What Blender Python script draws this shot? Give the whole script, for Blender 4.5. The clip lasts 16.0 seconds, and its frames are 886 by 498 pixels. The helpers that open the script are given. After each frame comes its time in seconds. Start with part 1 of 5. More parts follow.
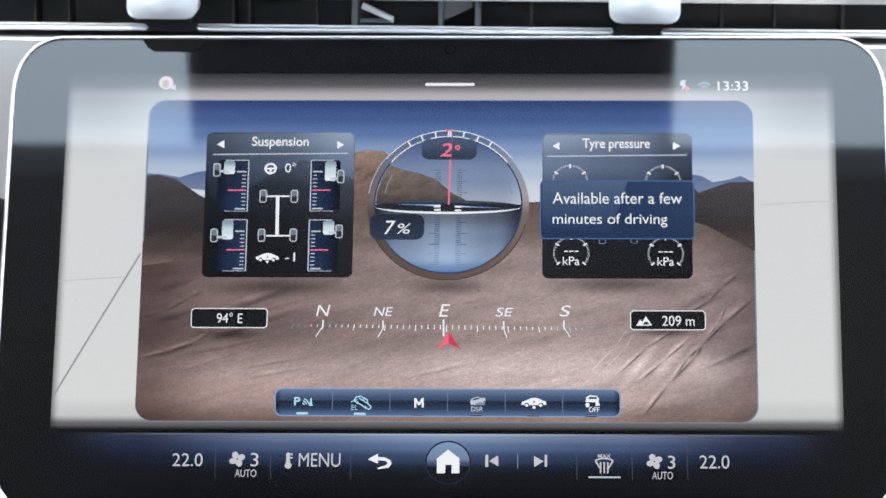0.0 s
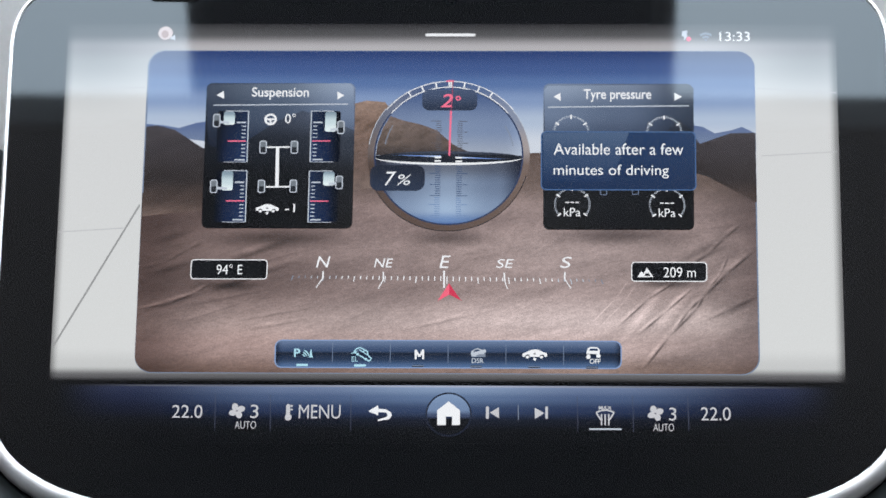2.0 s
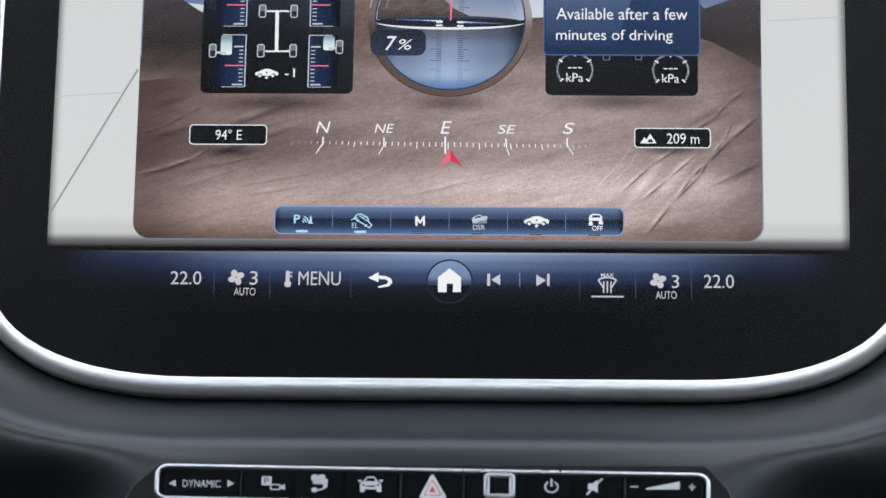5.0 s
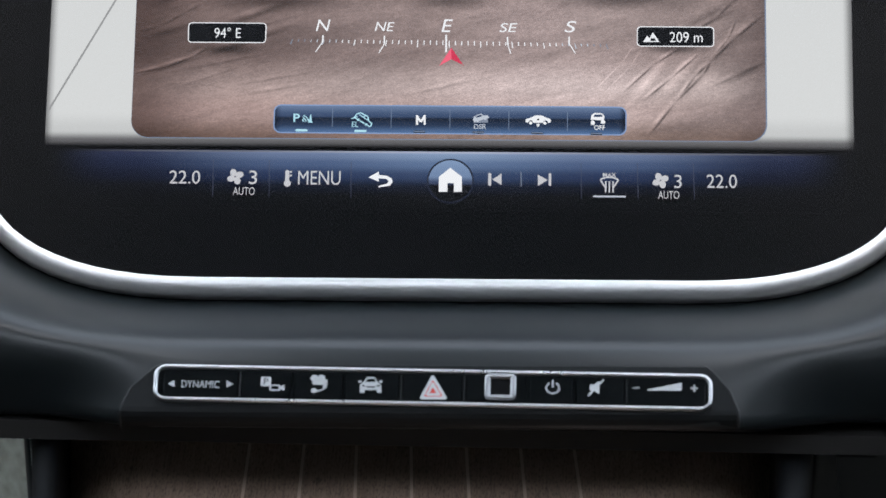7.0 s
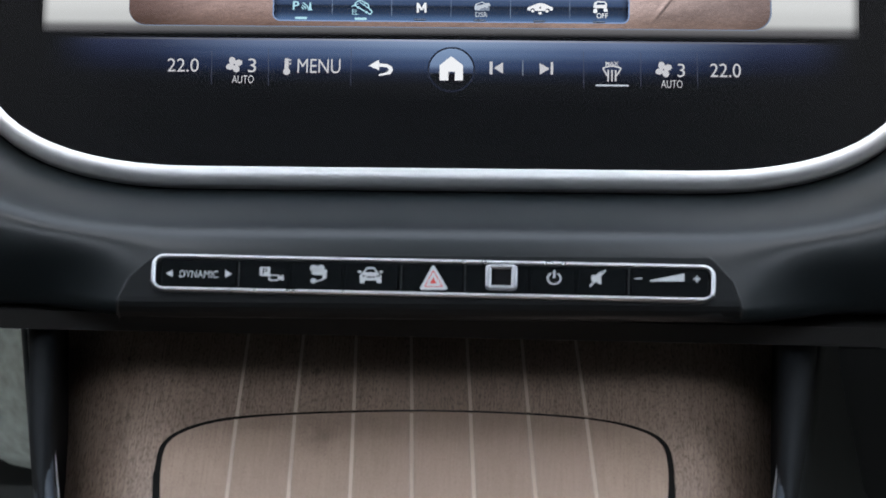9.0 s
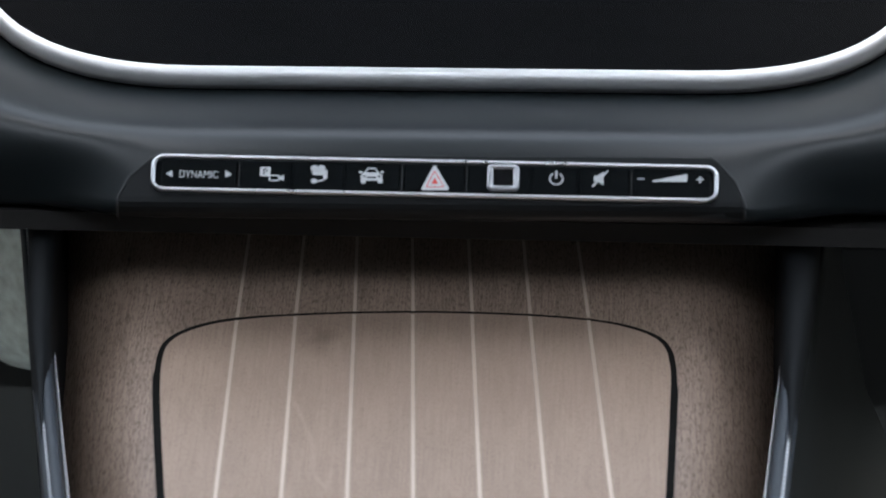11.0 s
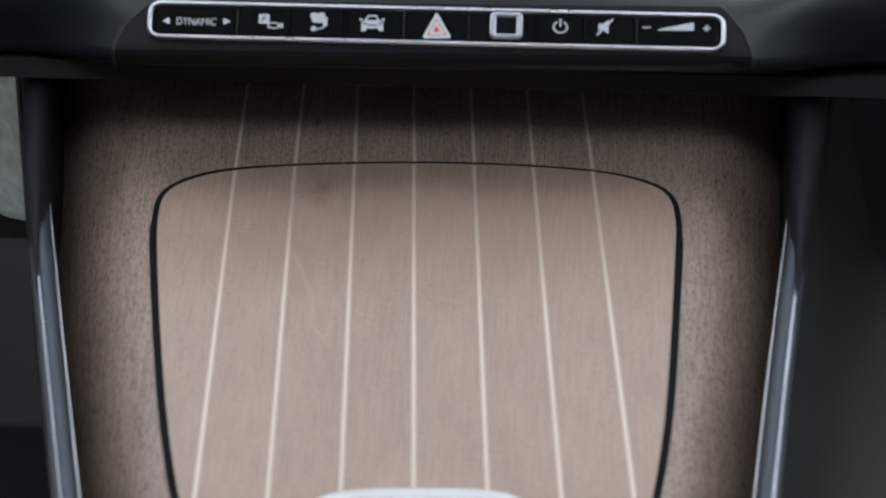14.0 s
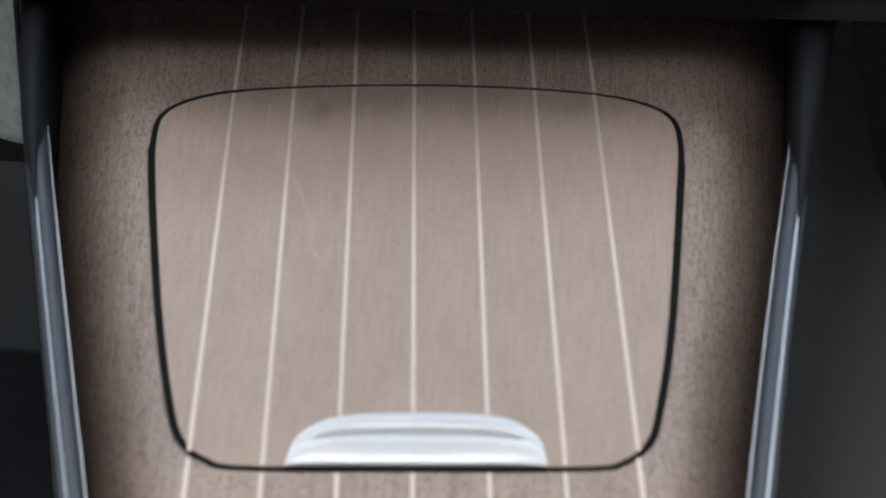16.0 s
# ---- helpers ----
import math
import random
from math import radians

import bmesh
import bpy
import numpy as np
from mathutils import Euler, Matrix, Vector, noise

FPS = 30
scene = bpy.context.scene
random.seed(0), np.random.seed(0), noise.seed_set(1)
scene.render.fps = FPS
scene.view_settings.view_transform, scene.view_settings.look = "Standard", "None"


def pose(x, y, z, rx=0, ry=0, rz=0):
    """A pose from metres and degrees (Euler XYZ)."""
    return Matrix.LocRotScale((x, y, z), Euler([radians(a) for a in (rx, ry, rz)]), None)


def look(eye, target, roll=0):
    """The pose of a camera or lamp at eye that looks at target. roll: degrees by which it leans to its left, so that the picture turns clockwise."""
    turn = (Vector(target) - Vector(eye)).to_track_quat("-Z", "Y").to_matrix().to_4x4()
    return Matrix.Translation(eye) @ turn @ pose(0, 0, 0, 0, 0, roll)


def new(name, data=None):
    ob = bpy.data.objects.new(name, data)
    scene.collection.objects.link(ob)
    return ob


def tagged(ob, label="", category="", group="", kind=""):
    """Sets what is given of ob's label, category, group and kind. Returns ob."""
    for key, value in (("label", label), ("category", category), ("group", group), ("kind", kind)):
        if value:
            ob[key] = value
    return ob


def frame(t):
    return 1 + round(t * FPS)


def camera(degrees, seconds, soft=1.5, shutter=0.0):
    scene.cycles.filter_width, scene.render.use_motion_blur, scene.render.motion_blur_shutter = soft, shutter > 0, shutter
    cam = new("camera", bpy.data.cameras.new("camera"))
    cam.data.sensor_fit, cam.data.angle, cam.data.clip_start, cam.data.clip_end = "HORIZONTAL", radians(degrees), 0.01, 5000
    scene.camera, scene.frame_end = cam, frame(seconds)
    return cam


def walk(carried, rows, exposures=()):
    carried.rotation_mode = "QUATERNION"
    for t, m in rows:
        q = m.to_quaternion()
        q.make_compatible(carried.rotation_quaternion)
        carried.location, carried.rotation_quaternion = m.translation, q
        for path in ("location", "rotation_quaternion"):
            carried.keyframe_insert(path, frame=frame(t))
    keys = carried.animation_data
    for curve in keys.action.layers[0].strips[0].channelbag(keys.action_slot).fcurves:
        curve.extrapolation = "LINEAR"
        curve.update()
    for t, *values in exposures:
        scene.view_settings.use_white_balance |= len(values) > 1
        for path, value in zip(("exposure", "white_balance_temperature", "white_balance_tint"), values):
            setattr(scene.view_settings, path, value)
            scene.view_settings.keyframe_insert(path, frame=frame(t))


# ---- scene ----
FOV = 14.0
cam = camera(FOV, 16.0, soft=1.6)
# time, eye x, y, z, then yaw, pitch and roll in degrees
ROWS = [
    (0, 0.0450, -1.4437, 1.2269, 1.900, -11.430, 0.290),
    (0.5, 0.0450, -1.4436, 1.2268, 1.899, -11.550, 0.306),
    (1, 0.0449, -1.4417, 1.2265, 1.902, -11.730, 0.303),
    (1.5, 0.0449, -1.4406, 1.2262, 1.902, -11.938, 0.315),
    (2, 0.0448, -1.4386, 1.2258, 1.903, -12.203, 0.310),
    (2.5, 0.0448, -1.4365, 1.2253, 1.904, -12.484, 0.304),
    (3, 0.0447, -1.4345, 1.2248, 1.907, -12.820, 0.339),
    (3.5, 0.0446, -1.4329, 1.2243, 1.908, -13.151, 0.365),
    (4, 0.0446, -1.4309, 1.2238, 1.910, -13.540, 0.393),
    (6.5, 0.0441, -1.4179, 1.2197, 1.906, -15.469, 0.471),
    (7, 0.0441, -1.4155, 1.2188, 1.908, -15.874, 0.496),
    (7.5, 0.0440, -1.4124, 1.2177, 1.904, -16.269, 0.529),
    (8, 0.0439, -1.4103, 1.2168, 1.904, -16.715, 0.567),
    (8.5, 0.0438, -1.4071, 1.2156, 1.902, -17.137, 0.598),
    (9, 0.0437, -1.4037, 1.2142, 1.901, -17.584, 0.610),
    (11.5, 0.0433, -1.3933, 1.2090, 1.905, -19.474, 0.653),
    (12, 0.0432, -1.3888, 1.2070, 1.906, -19.841, 0.694),
    (12.5, 0.0430, -1.3843, 1.2050, 1.903, -20.195, 0.754),
    (13, 0.0429, -1.3818, 1.2036, 1.903, -20.601, 0.733),
    (13.5, 0.0429, -1.3811, 1.2028, 1.902, -20.986, 0.767),
    (14, 0.0428, -1.3770, 1.2007, 1.902, -21.379, 0.797),
    (14.5, 0.0427, -1.3745, 1.1992, 1.901, -21.757, 0.926),
    (15, 0.0426, -1.3723, 1.1978, 1.896, -22.098, 0.937),
    (15.5, 0.0426, -1.3710, 1.1969, 1.890, -22.356, 0.931),
    (16, 0.0426, -1.3695, 1.1961, 1.888, -22.526, 0.952),
]


def aim(x, y, z, yaw, pitch, roll):
    a, b = radians(yaw), radians(pitch)
    ahead = Vector((-math.sin(a) * math.cos(b), math.cos(a) * math.cos(b), math.sin(b)))
    eye = Vector((x, y, z))
    return look(eye, eye + ahead, roll)


walk(cam, [(row[0], aim(*row[1:])) for row in ROWS])
cam.data.dof.use_dof = True
cam.data.dof.focus_distance, cam.data.dof.aperture_fstop = 1.445, 14.0
scene.view_settings.exposure = 2.85

# ---- daylight ----
world = bpy.data.worlds.new("overcast_sky")
scene.world = world
world.use_nodes = True
wn = world.node_tree.nodes
sky = wn.new("ShaderNodeTexSky")
sky.sky_type, sky.sun_disc = "NISHITA", False
sky.sun_elevation, sky.sun_rotation = radians(69), radians(184)
sky.air_density, sky.dust_density, sky.ozone_density = 1.0, 0.7, 1.0
wn["Background"].inputs["Strength"].default_value = 0.15
cloud = wn.new("ShaderNodeHueSaturation")
cloud.inputs["Hue"].default_value, cloud.inputs["Saturation"].default_value = 0.485, 0.4
world.node_tree.links.new(sky.outputs[0], cloud.inputs["Color"])
world.node_tree.links.new(cloud.outputs[0], wn["Background"].inputs["Color"])
sun = new("sun", bpy.data.lights.new("sun", "SUN"))
sun.data.energy, sun.data.angle, sun.data.color = 0.5, radians(12), (1.0, 0.96, 0.91)
sun.matrix_world = look((-0.025, -0.383, 1.0), (0, 0, 0))


# ---- materials ----
def material(name, color=(0.5, 0.5, 0.5), rough=0.5, metal=0.0, spec=0.5, coat=0.0):
    m = bpy.data.materials.new(name)
    m.use_nodes = True
    b = m.node_tree.nodes["Principled BSDF"]
    b.inputs["Base Color"].default_value = (*color, 1)
    b.inputs["Roughness"].default_value = rough
    b.inputs["Metallic"].default_value = metal
    b.inputs["Specular IOR Level"].default_value = spec
    b.inputs["Coat Weight"].default_value = coat
    return m


def nodes_of(m):
    return m.node_tree.nodes, m.node_tree.links, m.node_tree.nodes["Principled BSDF"]


def grain(m, scale=(900, 900, 900), bump=0.2, spread=0.15, rough=0.1, detail=4, dist=0.0004):
    """Noise at two scales on colour and roughness, and fine relief."""
    n, l, b = nodes_of(m)
    co = n.new("ShaderNodeTexCoord")
    mp = n.new("ShaderNodeMapping")
    mp.inputs["Scale"].default_value = scale
    l.new(co.outputs["Object"], mp.inputs["Vector"])
    fine = n.new("ShaderNodeTexNoise")
    fine.inputs["Scale"].default_value, fine.inputs["Detail"].default_value = 1.0, detail
    l.new(mp.outputs[0], fine.inputs["Vector"])
    wide = n.new("ShaderNodeTexNoise")
    wide.inputs["Scale"].default_value, wide.inputs["Detail"].default_value = 14.0, 3
    l.new(co.outputs["Object"], wide.inputs["Vector"])
    add = n.new("ShaderNodeMath")
    add.operation = "ADD"
    l.new(fine.outputs[0], add.inputs[0]), l.new(wide.outputs[0], add.inputs[1])
    base = Vector(b.inputs["Base Color"].default_value[:3])
    mix = n.new("ShaderNodeMapRange")
    mix.inputs["From Min"].default_value, mix.inputs["From Max"].default_value = 0.6, 1.4
    mix.inputs["To Min"].default_value, mix.inputs["To Max"].default_value = 1 - spread, 1 + spread
    l.new(add.outputs[0], mix.inputs["Value"])
    tint = n.new("ShaderNodeVectorMath")
    tint.operation = "SCALE"
    tint.inputs[0].default_value = base
    l.new(mix.outputs[0], tint.inputs["Scale"])
    l.new(tint.outputs[0], b.inputs["Base Color"])
    rr = n.new("ShaderNodeMapRange")
    r0 = b.inputs["Roughness"].default_value
    rr.inputs["From Min"].default_value, rr.inputs["From Max"].default_value = 0.6, 1.4
    rr.inputs["To Min"].default_value, rr.inputs["To Max"].default_value = max(0, r0 - rough), min(1, r0 + rough)
    l.new(add.outputs[0], rr.inputs["Value"]), l.new(rr.outputs[0], b.inputs["Roughness"])
    if bump:
        bp = n.new("ShaderNodeBump")
        bp.inputs["Strength"].default_value, bp.inputs["Distance"].default_value = bump, dist
        l.new(fine.outputs[0], bp.inputs["Height"]), l.new(bp.outputs[0], b.inputs["Normal"])
    return m


LEATHER = grain(material("charcoal_leather", (0.0072, 0.0100, 0.0112), 0.36, spec=0.53), (1500, 1500, 1500), 0.06, 0.1, 0.02)
SOFT_BLACK = grain(material("soft_black_plastic", (0.02, 0.0215, 0.022), 0.55, spec=0.35), (1800, 1800, 1800), 0.25, 0.12, 0.05)
CHROME = grain(material("satin_chrome", (0.72, 0.71, 0.705), 0.44, 0.8), (300, 300, 300), 0, 0.04, 0.05)
RIMCHROME = grain(material("rim_chrome", (0.6, 0.61, 0.62), 0.3, 1.0), (300, 300, 300), 0, 0.04, 0.05)
DARKCHROME = grain(material("dark_chrome", (0.36, 0.36, 0.37), 0.32, 1.0), (300, 300, 300), 0, 0.04, 0.05)
SILVER = grain(material("silver_trim", (0.74, 0.75, 0.75), 0.42, 0.6), (1200, 1200, 1200), 0.1, 0.06, 0.05)
PIANO = material("black_glass", (0.009, 0.009, 0.0095), 0.04, spec=0.56)
PIANO.node_tree.nodes["Principled BSDF"].inputs["Specular Tint"].default_value = (0.74, 0.91, 1.0, 1)
BAR_BLACK = grain(material("piano_black", (0.006, 0.007, 0.0075), 0.1, spec=0.22), (200, 200, 200), 0, 0.1, 0.05)
HEADLINER = grain(material("grey_headliner", (0.12, 0.12, 0.12), 0.9, spec=0.1), (1500, 1500, 1500), 0.2, 0.1)
# grey of the unseen wall that bounces fill light forward
FILL_WALL = grain(material("fill_wall_grey", (0.2, 0.21, 0.215), 0.6, spec=0.3), (900, 900, 900), 0.2, 0.1)
CARPET = grain(material("black_carpet", (0.02, 0.02, 0.021), 0.95, spec=0.1), (900, 900, 900), 0.5, 0.2)
GAP = material("dark_gap", (0.028, 0.027, 0.026), 0.8, spec=0.1)
SEAM = material("lid_seam_black", (0.006, 0.0055, 0.005), 0.8, spec=0.1)
GRIP = grain(material("satin_grip", (0.6, 0.59, 0.575), 0.4, 0.35), (900, 900, 900), 0.05, 0.05, 0.06)
FASCIA = grain(material("fascia_black", (0.008, 0.009, 0.0095), 0.6, spec=0.15), (1800, 1800, 1800), 0.15, 0.12, 0.05)
SATIN = grain(material("satin_silver", (0.68, 0.7, 0.72), 0.45, 0.3), (900, 900, 900), 0.05, 0.04, 0.05)
ICON = material("white_print", (0.52, 0.53, 0.53), 0.45)
RED = material("red_print", (0.6, 0.05, 0.04), 0.4)


# ---- mesh helpers, in millimetres on the thing's own axes ----
def part(name, bm, mat, parent, label="", smooth=False):
    me = bpy.data.meshes.new(name)
    bm.normal_update()
    if smooth:
        for f in bm.faces:
            f.smooth = True
    bm.to_mesh(me)
    bm.free()
    me.materials.append(mat)
    ob = new(name, me)
    ob.parent = parent
    if label:
        tagged(ob, label)
    return ob


def thing(name, label, category, m=None, group="", kind=""):
    ob = new(name)
    ob.empty_display_size = 0.02
    ob.matrix_world = m or Matrix()
    return tagged(ob, label, category, group, kind)


def rr(x0, y0, x1, y1, r=0.0, n=6):
    """Outline of a rounded rectangle, anticlockwise."""
    x0, x1, y0, y1 = min(x0, x1), max(x0, x1), min(y0, y1), max(y0, y1)
    if r <= 0:
        return [(x0, y0), (x1, y0), (x1, y1), (x0, y1)]
    out = []
    for cx, cy, a in ((x1 - r, y0 + r, -90), (x1 - r, y1 - r, 0), (x0 + r, y1 - r, 90), (x0 + r, y0 + r, 180)):
        out += [(cx + r * math.cos(radians(a + 90 * k / n)), cy + r * math.sin(radians(a + 90 * k / n))) for k in range(n + 1)]
    return out


def plate(pts, z0, z1, bm=None, bevel=0.0):
    """A flat piece with the outline pts from height z0 to z1."""
    bm = bm or bmesh.new()
    low = [bm.verts.new((x / 1000, y / 1000, z0 / 1000)) for x, y in pts]
    top = [bm.verts.new((x / 1000, y / 1000, z1 / 1000)) for x, y in pts]
    k = len(pts)
    for i in range(k):
        bm.faces.new((low[i], low[(i + 1) % k], top[(i + 1) % k], top[i]))
    bm.faces.new(top)
    bm.faces.new(low[::-1])
    if bevel:
        edges = [e for e in bm.edges if all(v in top for v in e.verts)]
        bmesh.ops.bevel(bm, geom=edges, offset=bevel / 1000, segments=3, affect="EDGES")
    return bm


def sweep(path, profile, closed=True, bm=None, up=(0, 0, 1)):
    """A strip along path (x, y), with profile(i) giving (outward, height) points at each of its points."""
    bm = bm or bmesh.new()
    rows, k = [], len(path)
    for i, (x, y) in enumerate(path):
        a = path[(i - 1) % k] if closed or i else path[i]
        b = path[(i + 1) % k] if closed or i < k - 1 else path[i]
        dx, dy = b[0] - a[0], b[1] - a[1]
        d = math.hypot(dx, dy) or 1
        ox, oy = dy / d, -dx / d
        rows.append([bm.verts.new(((x + ox * o) / 1000, (y + oy * o) / 1000, h / 1000)) for o, h in profile(i, x, y)])
    for i in range(k if closed else k - 1):
        p, q = rows[i], rows[(i + 1) % k]
        for j in range(len(p) - 1):
            bm.faces.new((p[j], q[j], q[j + 1], p[j + 1]))
    return bm


def box(x0, y0, z0, x1, y1, z1, bevel=0.0, bm=None):
    """A block in metres."""
    bm = bm or bmesh.new()
    made = bmesh.ops.create_cube(bm, size=1.0, matrix=Matrix.Translation(((x0 + x1) / 2, (y0 + y1) / 2, (z0 + z1) / 2)) @ Matrix.Diagonal((abs(x1 - x0), abs(y1 - y0), abs(z1 - z0), 1)))
    if bevel:
        bmesh.ops.bevel(bm, geom=list({e for v in made["verts"] for e in v.link_edges}), offset=bevel, segments=3, affect="EDGES")
    return bm


def slab(pts, thick, bm=None):
    """A sheet through four corners (metres), thick metres deep below its face."""
    bm = bm or bmesh.new()
    p = [Vector(q) for q in pts]
    n = (p[1] - p[0]).cross(p[2] - p[0]).normalized() * thick
    top = [bm.verts.new(q) for q in p]
    low = [bm.verts.new(q - n) for q in p]
    bm.faces.new(top)
    bm.faces.new(low[::-1])
    for i in range(len(p)):
        bm.faces.new((top[i], low[i], low[(i + 1) % len(p)], top[(i + 1) % len(p)]))
    return bm


def setting(name, bm, mat, label, category):
    return tagged(part(name, bm, mat, None), label, category, kind="structure")


# ---- the cabin ----
setting("floor", box(-0.78, -1.86, 0.22, 0.78, 0.7, 0.26), CARPET, "black carpet of the car floor", "floor")
# roof in pieces; the opening between them is added to light the console
roof = slab([(-0.64, -0.65, 1.45), (0.64, -0.65, 1.45), (0.64, -0.2800, 1.45), (-0.64, -0.2910, 1.45)], 0.03)
box(-0.64, -1.86, 1.42, 0.64, -0.99, 1.45, bm=roof)
box(-0.64, -0.99, 1.42, -0.48, -0.65, 1.45, bm=roof)
box(0.48, -0.99, 1.42, 0.64, -0.65, 1.45, bm=roof)
setting("ceiling", roof, HEADLINER, "grey fabric headliner under the roof", "ceiling")
for s, nm in ((-1, "wall_left"), (1, "wall_right")):
    a, b = (s * 0.78, s * 0.74)
    side = box(a, -1.86, 0.26, b, -0.30, 1.06)
    # the gap under this piece is added to let daylight into the footwell
    box(a, -0.30, 0.74, b, 0.5, 1.06, bm=side)
    box(a, 0.5, 0.26, b, 0.75, 1.06, bm=side)
    setting(nm, side, SOFT_BLACK, "black inner side of the car door below the window", "door panel")
    # unseen block, added to keep side light off fascia and wood
    bm = box(s * 0.78, -1.86, 1.06, s * 0.64, -0.40, 1.45)
    setting("side_block_left" if s < 0 else "side_block_right", bm, HEADLINER, "unseen grey block closing the cabin, added to shut out side light", "pillar")
# unseen wall and slot, added to send fill light under the dashboard
rear = box(-0.74, -1.86, 0.26, 0.74, -1.8, 1.31)
box(-0.74, -1.86, 1.38, 0.74, -1.8, 1.42, bm=rear)
setting("wall_rear", rear, FILL_WALL, "unseen grey wall behind the camera, added to bounce light, with a light slot", "wall")
setting("bulkhead", box(-0.78, 0.7, 0.26, 0.78, 0.75, 0.9), SOFT_BLACK, "black bulkhead below the windscreen", "wall")
mirror = thing("rear_view_mirror", "black sensor housing and mirror below the windscreen header", "mirror")
# its forward length is added to hold overhead light off the switches
part("housing", box(-0.16, -0.295, 1.37, 0.106, 0.10, 1.43, 0.015), SOFT_BLACK, mirror)

# ---- dashboard ----
body = box(-0.74, 0.105, 0.62, 0.74, 0.72, 1.006)
box(-0.74, 0.2, 1.006, 0.74, 0.72, 1.03, bm=body)
box(-0.74, 0.098, 1.0285, 0.74, 0.72, 1.055, 0.008, bm=body)
setting("dashboard", body, SOFT_BLACK, "black soft dashboard body around the air vents", "dashboard")
for s, nm in ((-1, "trim_left"), (1, "trim_right")):
    setting(nm, box(s * 0.13, 0.097, 0.80, s * 0.5, 0.1045, 1.0065, 0.001), SILVER, "silver grey metallic dashboard trim beside the display", "trim")
TURN = 0.6
SCREEN = pose(0, 0, 0.92, 57, 0, 0) @ pose(0, 0, 0, 0, 0, TURN)
LEAN = 0.914
BAR = pose(0, -0.125, 0.797, 50, 0, 0) @ Matrix.Diagonal((1, LEAN, 1, 1))
WOOD = pose(0, -0.1085, 0.7376, 17, 0, 0)


CX, HALF, TOP, BOTTOM = -1.9, 181.5, 110.4, -116.9


def glass_outline(grow=0.0, n=14):
    """The display's outline, anticlockwise: short upper and long, full lower corners."""
    h, t, b = HALF + grow, TOP + grow, BOTTOM - grow
    out = []
    for sx, sy, rx, ry, a in ((1, -1, 86, 46, -90), (1, 1, 21, 27, 0), (-1, 1, 21, 27, 90), (-1, -1, 86, 46, 180)):
        cx = CX + sx * (h - rx)
        cy = (t - ry) if sy > 0 else (b + ry)
        for k in range(n + 1):
            c, d = math.cos(radians(a + 90 * k / n)), math.sin(radians(a + 90 * k / n))
            p = 2 / 2.3
            out.append((cx + rx * math.copysign(abs(c) ** p, c), cy + ry * math.copysign(abs(d) ** p, d)))
        if sy > 0 and sx < 0:
            out += [(CX - h, y) for y in (60, 40, 10, -20, -45)]
        if sy < 0 and sx > 0:
            out += [(CX + h, y) for y in (-45, -20, 10, 40, 60)]
    return out


def frame_width(y):
    k = min(1, max(0, (y + 20) / -90))
    return 2.3 + 4.7 * k * k * (3 - 2 * k)


display = thing("central_display", "large black glass touchscreen in a thin chrome frame, switched on", "touchscreen", SCREEN)
part("housing", plate(glass_outline(0.5), -14, -3), SOFT_BLACK, display)
part("glass", plate(glass_outline(), -3, 0), PIANO, display, "glossy black glass")


def frame_profile(i, x, y):
    w = frame_width(y)
    return [(-0.1, -1), (0, 0.5), (0.08 * w, 0.9), (0.22 * w, 1.1), (0.4 * w, 1.0), (0.55 * w, 0.7), (0.7 * w, 0.1), (0.84 * w, -1.0), (0.94 * w, -2.4), (0.99 * w, -4.2), (w, -6.5), (w, -12)]


part("chrome_frame", sweep(glass_outline(), frame_profile), CHROME, display, "thin satin chrome frame, wider along the bottom", smooth=True)


# ---- what the display shows: flat shapes that glow ----
GAIN = 0.139


def lin(rgb):
    return tuple((c / 255 / 12.92 if c < 11 else ((c / 255 + 0.055) / 1.055) ** 2.4) for c in rgb)


def glow(name, rgb):
    m = material(name, (0.009, 0.009, 0.0095), 0.05, spec=0.56)
    b = nodes_of(m)[2]
    b.inputs["Emission Color"].default_value = (*lin(rgb), 1)
    b.inputs["Specular Tint"].default_value = (0.74, 0.91, 1.0, 1)
    b.inputs["Emission Strength"].default_value = GAIN
    return m


def ramp(n, l, value, stops):
    """A colour ramp over millimetres."""
    lo, hi = min(p for p, _ in stops), max(p for p, _ in stops)
    mr = n.new("ShaderNodeMapRange")
    mr.inputs["From Min"].default_value, mr.inputs["From Max"].default_value = lo / 1000, hi / 1000
    l.new(value, mr.inputs["Value"])
    cr = n.new("ShaderNodeValToRGB")
    cr.color_ramp.interpolation = "EASE"
    e = cr.color_ramp.elements
    for k, (p, c) in enumerate(sorted(stops)):
        x = (p - lo) / (hi - lo)
        el = e[k] if k < 2 else e.new(x)
        el.position, el.color = x, (*lin(c), 1)
    l.new(mr.outputs[0], cr.inputs[0])
    return cr.outputs[0]


